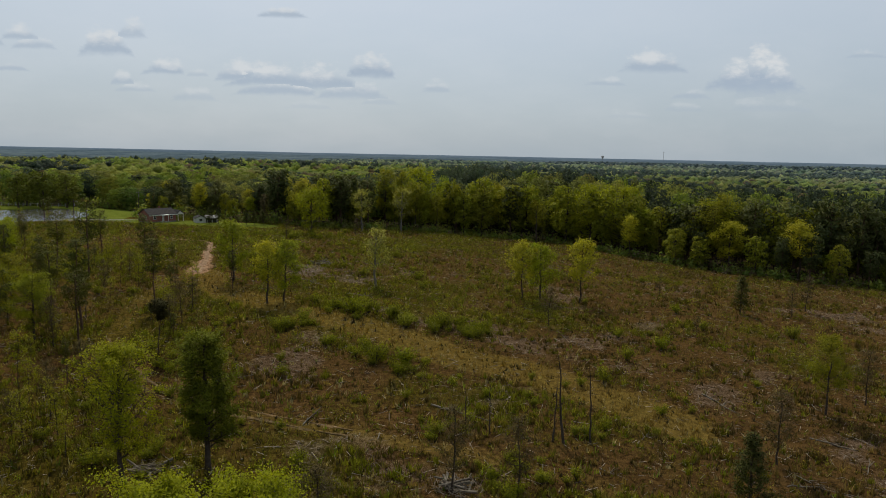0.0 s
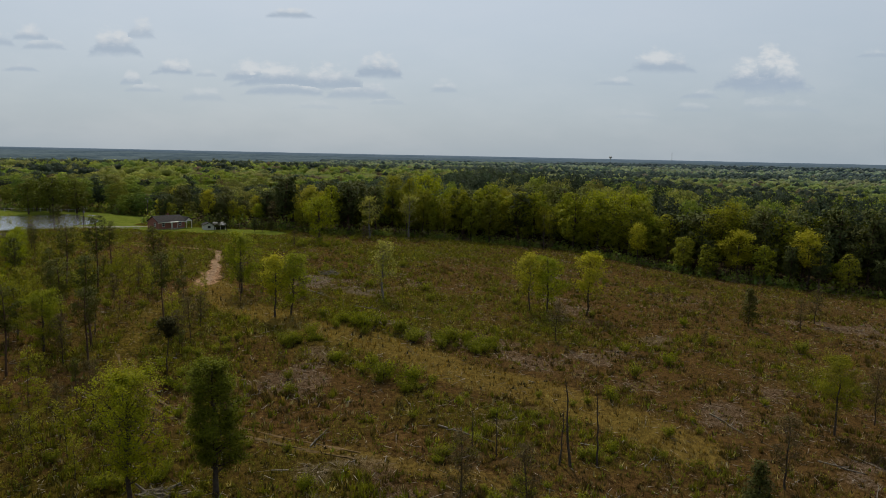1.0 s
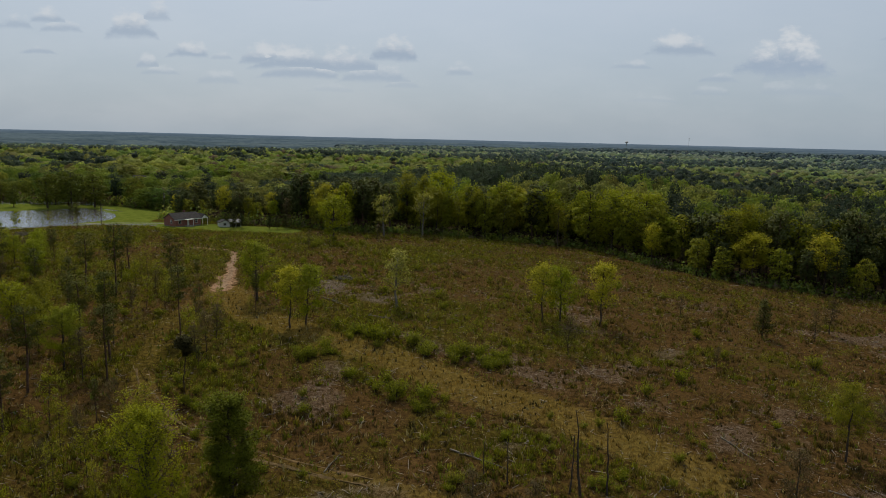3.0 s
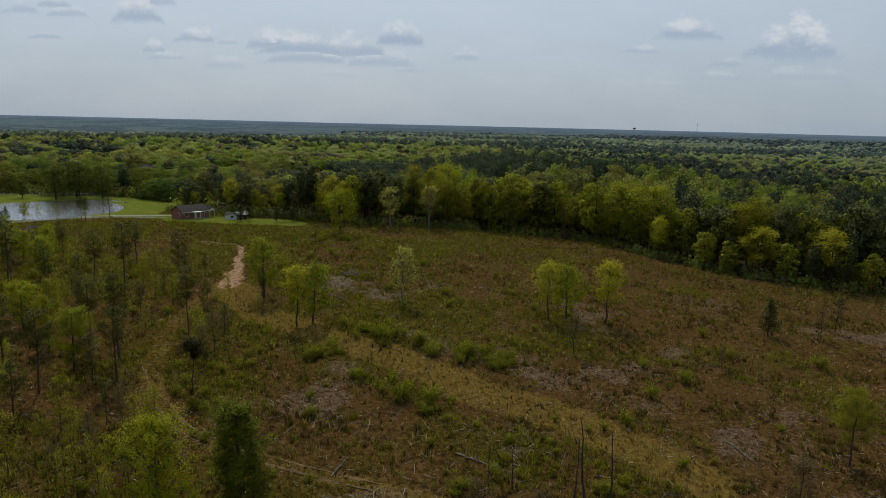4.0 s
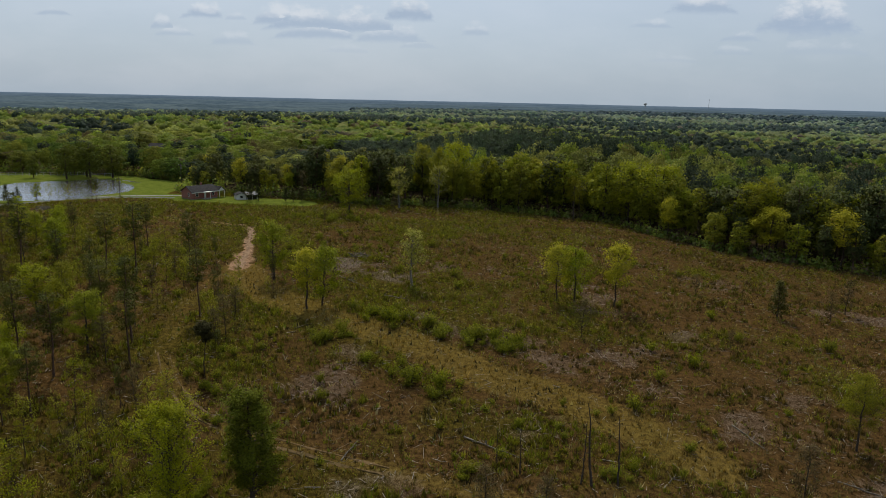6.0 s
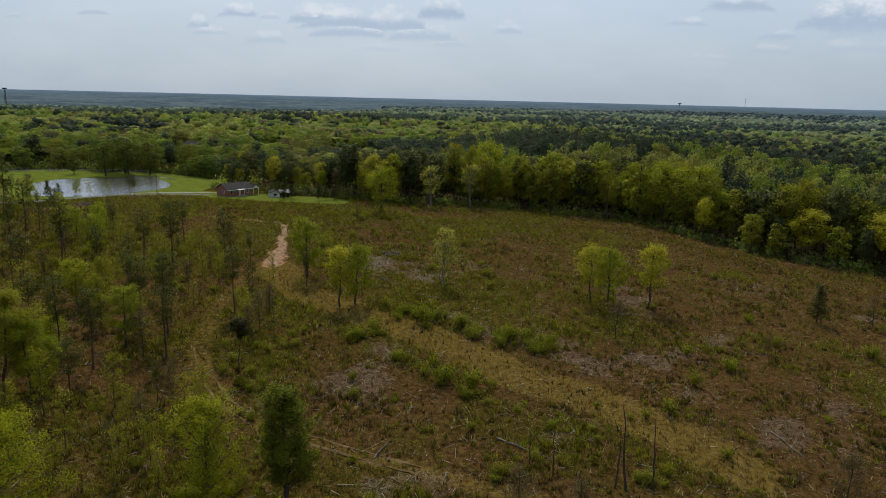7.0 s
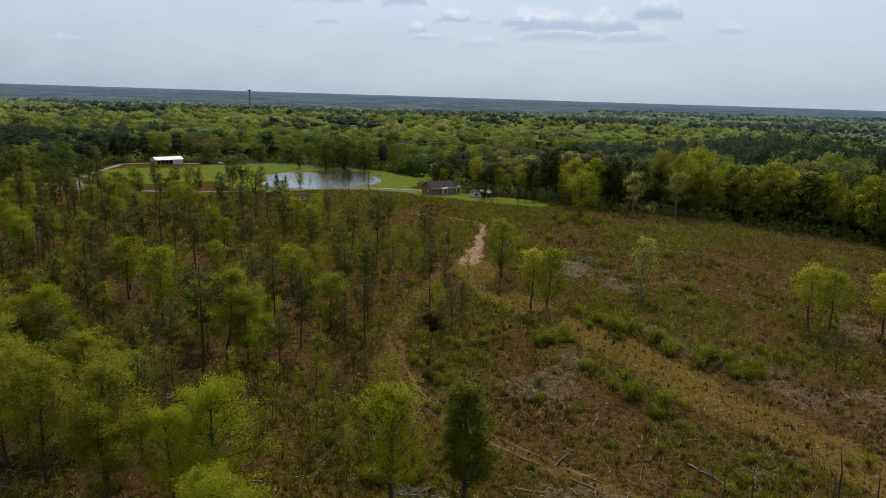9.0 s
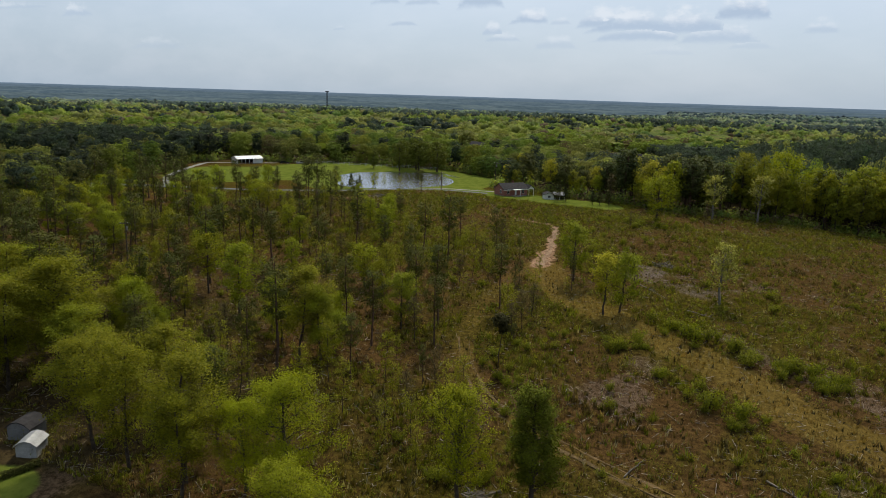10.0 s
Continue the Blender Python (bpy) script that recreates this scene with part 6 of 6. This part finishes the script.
def fence(pts, gap):
    f0 = empty("paddock_fence", "white post-and-rail paddock fence", "fence", "", (*pts[0], float(land(*pts[0]))))
    ox, oy, oz = pts[0][0], pts[0][1], float(land(*pts[0]))
    p = np.array(pts, float)
    seg = np.r_[0, np.cumsum(np.hypot(*np.diff(p, axis=0).T))]
    s = np.arange(0, seg[-1], gap)
    spots = [(float(np.interp(t, seg, p[:, 0])), float(np.interp(t, seg, p[:, 1]))) for t in s]
    tops = [np.array([x - ox, y - oy, float(land(x, y)) - oz]) for x, y in spots]
    post = boxes((-0.07, 0.07, -0.07, 0.07, -0.3, 1.4))
    pm = bpy.data.meshes.new("post")
    post.to_mesh(pm)
    post.free()
    pm.materials.append(M_FENCE_HAZE)
    for t in tops:
        child("post", pm, f0).location = t
    for a, b in zip(tops[:-1], tops[1:]):
        for z in (0.5, 1.15):
            v, f = tubes([(a + [0, 0, z], b + [0, 0, z], 0.04, 0.04)], 4)
            child("rail", fast_mesh("rail", v, f, M_FENCE_HAZE), f0)


def lattice_mast(x, y, top, width, name, label, steel):
    z0 = float(land(x, y))
    m = empty(name, label, "tower", "", (x, y, z0))
    h = top - z0
    for k in range(3):
        a = k * 2.094
        v, f = tubes([((width * math.cos(a), width * math.sin(a), 0), (width * 0.6 * math.cos(a), width * 0.6 * math.sin(a), h), width * 0.16, width * 0.14)], 5)
        child("leg", fast_mesh("leg", v, f, steel), m)
    segs = []
    n_ = 16
    for i in range(n_):
        for k in range(3):
            w0, w1 = width * (1 - 0.4 * i / n_), width * (1 - 0.4 * (i + 1) / n_)
            a, b = k * 2.094, (k + 1) * 2.094
            segs.append(((w0 * math.cos(a), w0 * math.sin(a), h * i / n_), (w1 * math.cos(b), w1 * math.sin(b), h * (i + 1) / n_), width * 0.08, width * 0.08))
    v, f = tubes(segs, 3)
    child("lattice", fast_mesh("lattice", v, f, steel), m)
    part("antenna_array", boxes((-width * 1.5, width * 1.5, -width * 1.5, width * 1.5, h - width * 1.2, h)), steel, m)


def water_tower(x, y, top):
    z0 = float(land(x, y))
    w = empty("water_tower", "far off water tower on the horizon", "water tower", "", (x, y, z0))
    h = top - z0
    # stem and tank are pale because distance haze is put into their colour
    v, f = tubes([((0, 0, 0), (0, 0, h - 10), 2.4, 2.0)], 12)
    child("stem", fast_mesh("stem", v, f, M_FENCE_HAZE, smooth=True), w)
    bm = bmesh.new()
    bmesh.ops.create_uvsphere(bm, u_segments=20, v_segments=10, radius=9.0)
    for vv in bm.verts:
        vv.co.z = vv.co.z * 0.62 + h - 5.6
    part("tank", bm, M_FENCE_HAZE, w)


def vehicle(x, y, turn, paint, name, label, bed):
    """A parked car or pickup."""
    c = empty(name, label, "car", "", (x, y, float(land(x, y))), turn)
    body = bmesh.new()
    prism(body, [(-2.3, 0.4), (2.2, 0.4), (2.3, 0.75), (2.15, 0.95), (-2.3, 1.0)], -0.85, 0.85)
    bmesh.ops.bevel(body, geom=body.edges[:], offset=0.06, segments=2, affect="EDGES")
    part("body", body, paint, c)
    cab = bmesh.new()
    prism(cab, [(-0.6 if bed else -1.9, 0.98), (1.0, 0.97), (0.35, 1.5), (-0.5 if bed else -1.5, 1.52)], -0.75, 0.75)
    bmesh.ops.bevel(cab, geom=cab.edges[:], offset=0.06, segments=2, affect="EDGES")
    part("cab", cab, M_GLASS, c, "dark glazed cab")
    for a in (-1.45, 1.45):
        for b in (-0.8, 0.8):
            v, f = tubes([((a, b - 0.1, 0.33), (a, b + 0.1, 0.33), 0.33, 0.33)], 14)
            w = child("wheel", fast_mesh("wheel", v, f, M_DARK, smooth=True), c)
            for k in (-0.11, 0.07):
                part("rim", boxes((a - 0.15, a + 0.15, b + k, b + k + 0.04, 0.18, 0.48)), M_STEEL, w)


def wires(a, b, height, sag):
    """Cables between two poles."""
    p = empty("power_line", "thin dark overhead cables between the poles", "power line", "", (*a, float(land(*a))))
    z0 = float(land(*b)) - float(land(*a))
    for k in (-1.0, 0.4, 1.0):
        pts = [np.array([(b[0] - a[0]) * t + 0.86 * k, (b[1] - a[1]) * t + 0.5 * k, height - 0.9 + z0 * t - sag * 4 * t * (1 - t)]) for t in np.linspace(0, 1, 15)]
        v, f = tubes([(pts[i], pts[i + 1], 0.016, 0.016) for i in range(14)], 4)
        child("cable", fast_mesh("cable", v, f, M_DARK), p)


brick_house()
white_cottage()
barn()
far_house(-180, 376, 20, 18, M_GREY, M_WHITE, "distant white house with a grey roof among trees")
far_house(-120, 436, 5, 22, M_SHINGLE, M_BRICK, "distant low brick house among trees")
far_house(-221, 448, -12, 14, M_SHINGLE, M_WHITE, "distant pale house with a dark roof")
far_house(178, 560, 8, 20, M_BRICK, M_BRICK, "distant house with a reddish roof in the woods")
far_house(262, 455, -10, 14, M_METAL, M_WHITE, "distant white house at the wood's edge")
shed(-71.2, 42.9, 32, 2.1, 2.5, 1.4, 1.95, M_SHED, M_SHED_ROOF, "small white garden shed with a pale metal roof")
shed(-75.6, 44.7, 20, 2.7, 2.6, 1.6, 2.3, M_GREY, M_SHINGLE, "dark grey garden shed with a shingle roof")
hedge((-69.6, 37.4), (-67.9, 43.4))
utility_pole(-97, 58, 10, 30)
utility_pole(-107, 74, 10, 30)
utility_pole(-119, 268, 9, -30)
utility_pole(-121, 226, 7, 40)
wires((-97, 58), (-107, 74), 10.0, 0.6)
wires((-107, 74), (-121, 96), 10.0, 0.8)
utility_pole(-121, 96, 10, 30)
vehicle(-221, 259, 40, M_DARK, "car", "dark car parked beside the barn", False)
vehicle(-217, 266, 55, M_STEEL, "pickup_truck", "grey pickup truck parked by the paddock fence", True)
fence([(-226, 268), (-214, 276), (-196, 284), (-178, 290), (-160, 296)], 2.6)
lattice_mast(-773, 1010, 39.5, 1.5, "radio_mast", "tall thin communication mast above the woods", M_DARK)
# lighter steel on the horizon mast: its colour stands in for haze
lattice_mast(1123, 3950, 72, 1.5, "radio_mast", "hair-thin radio mast far on the horizon", M_STEEL)
water_tower(795, 3960, 47)
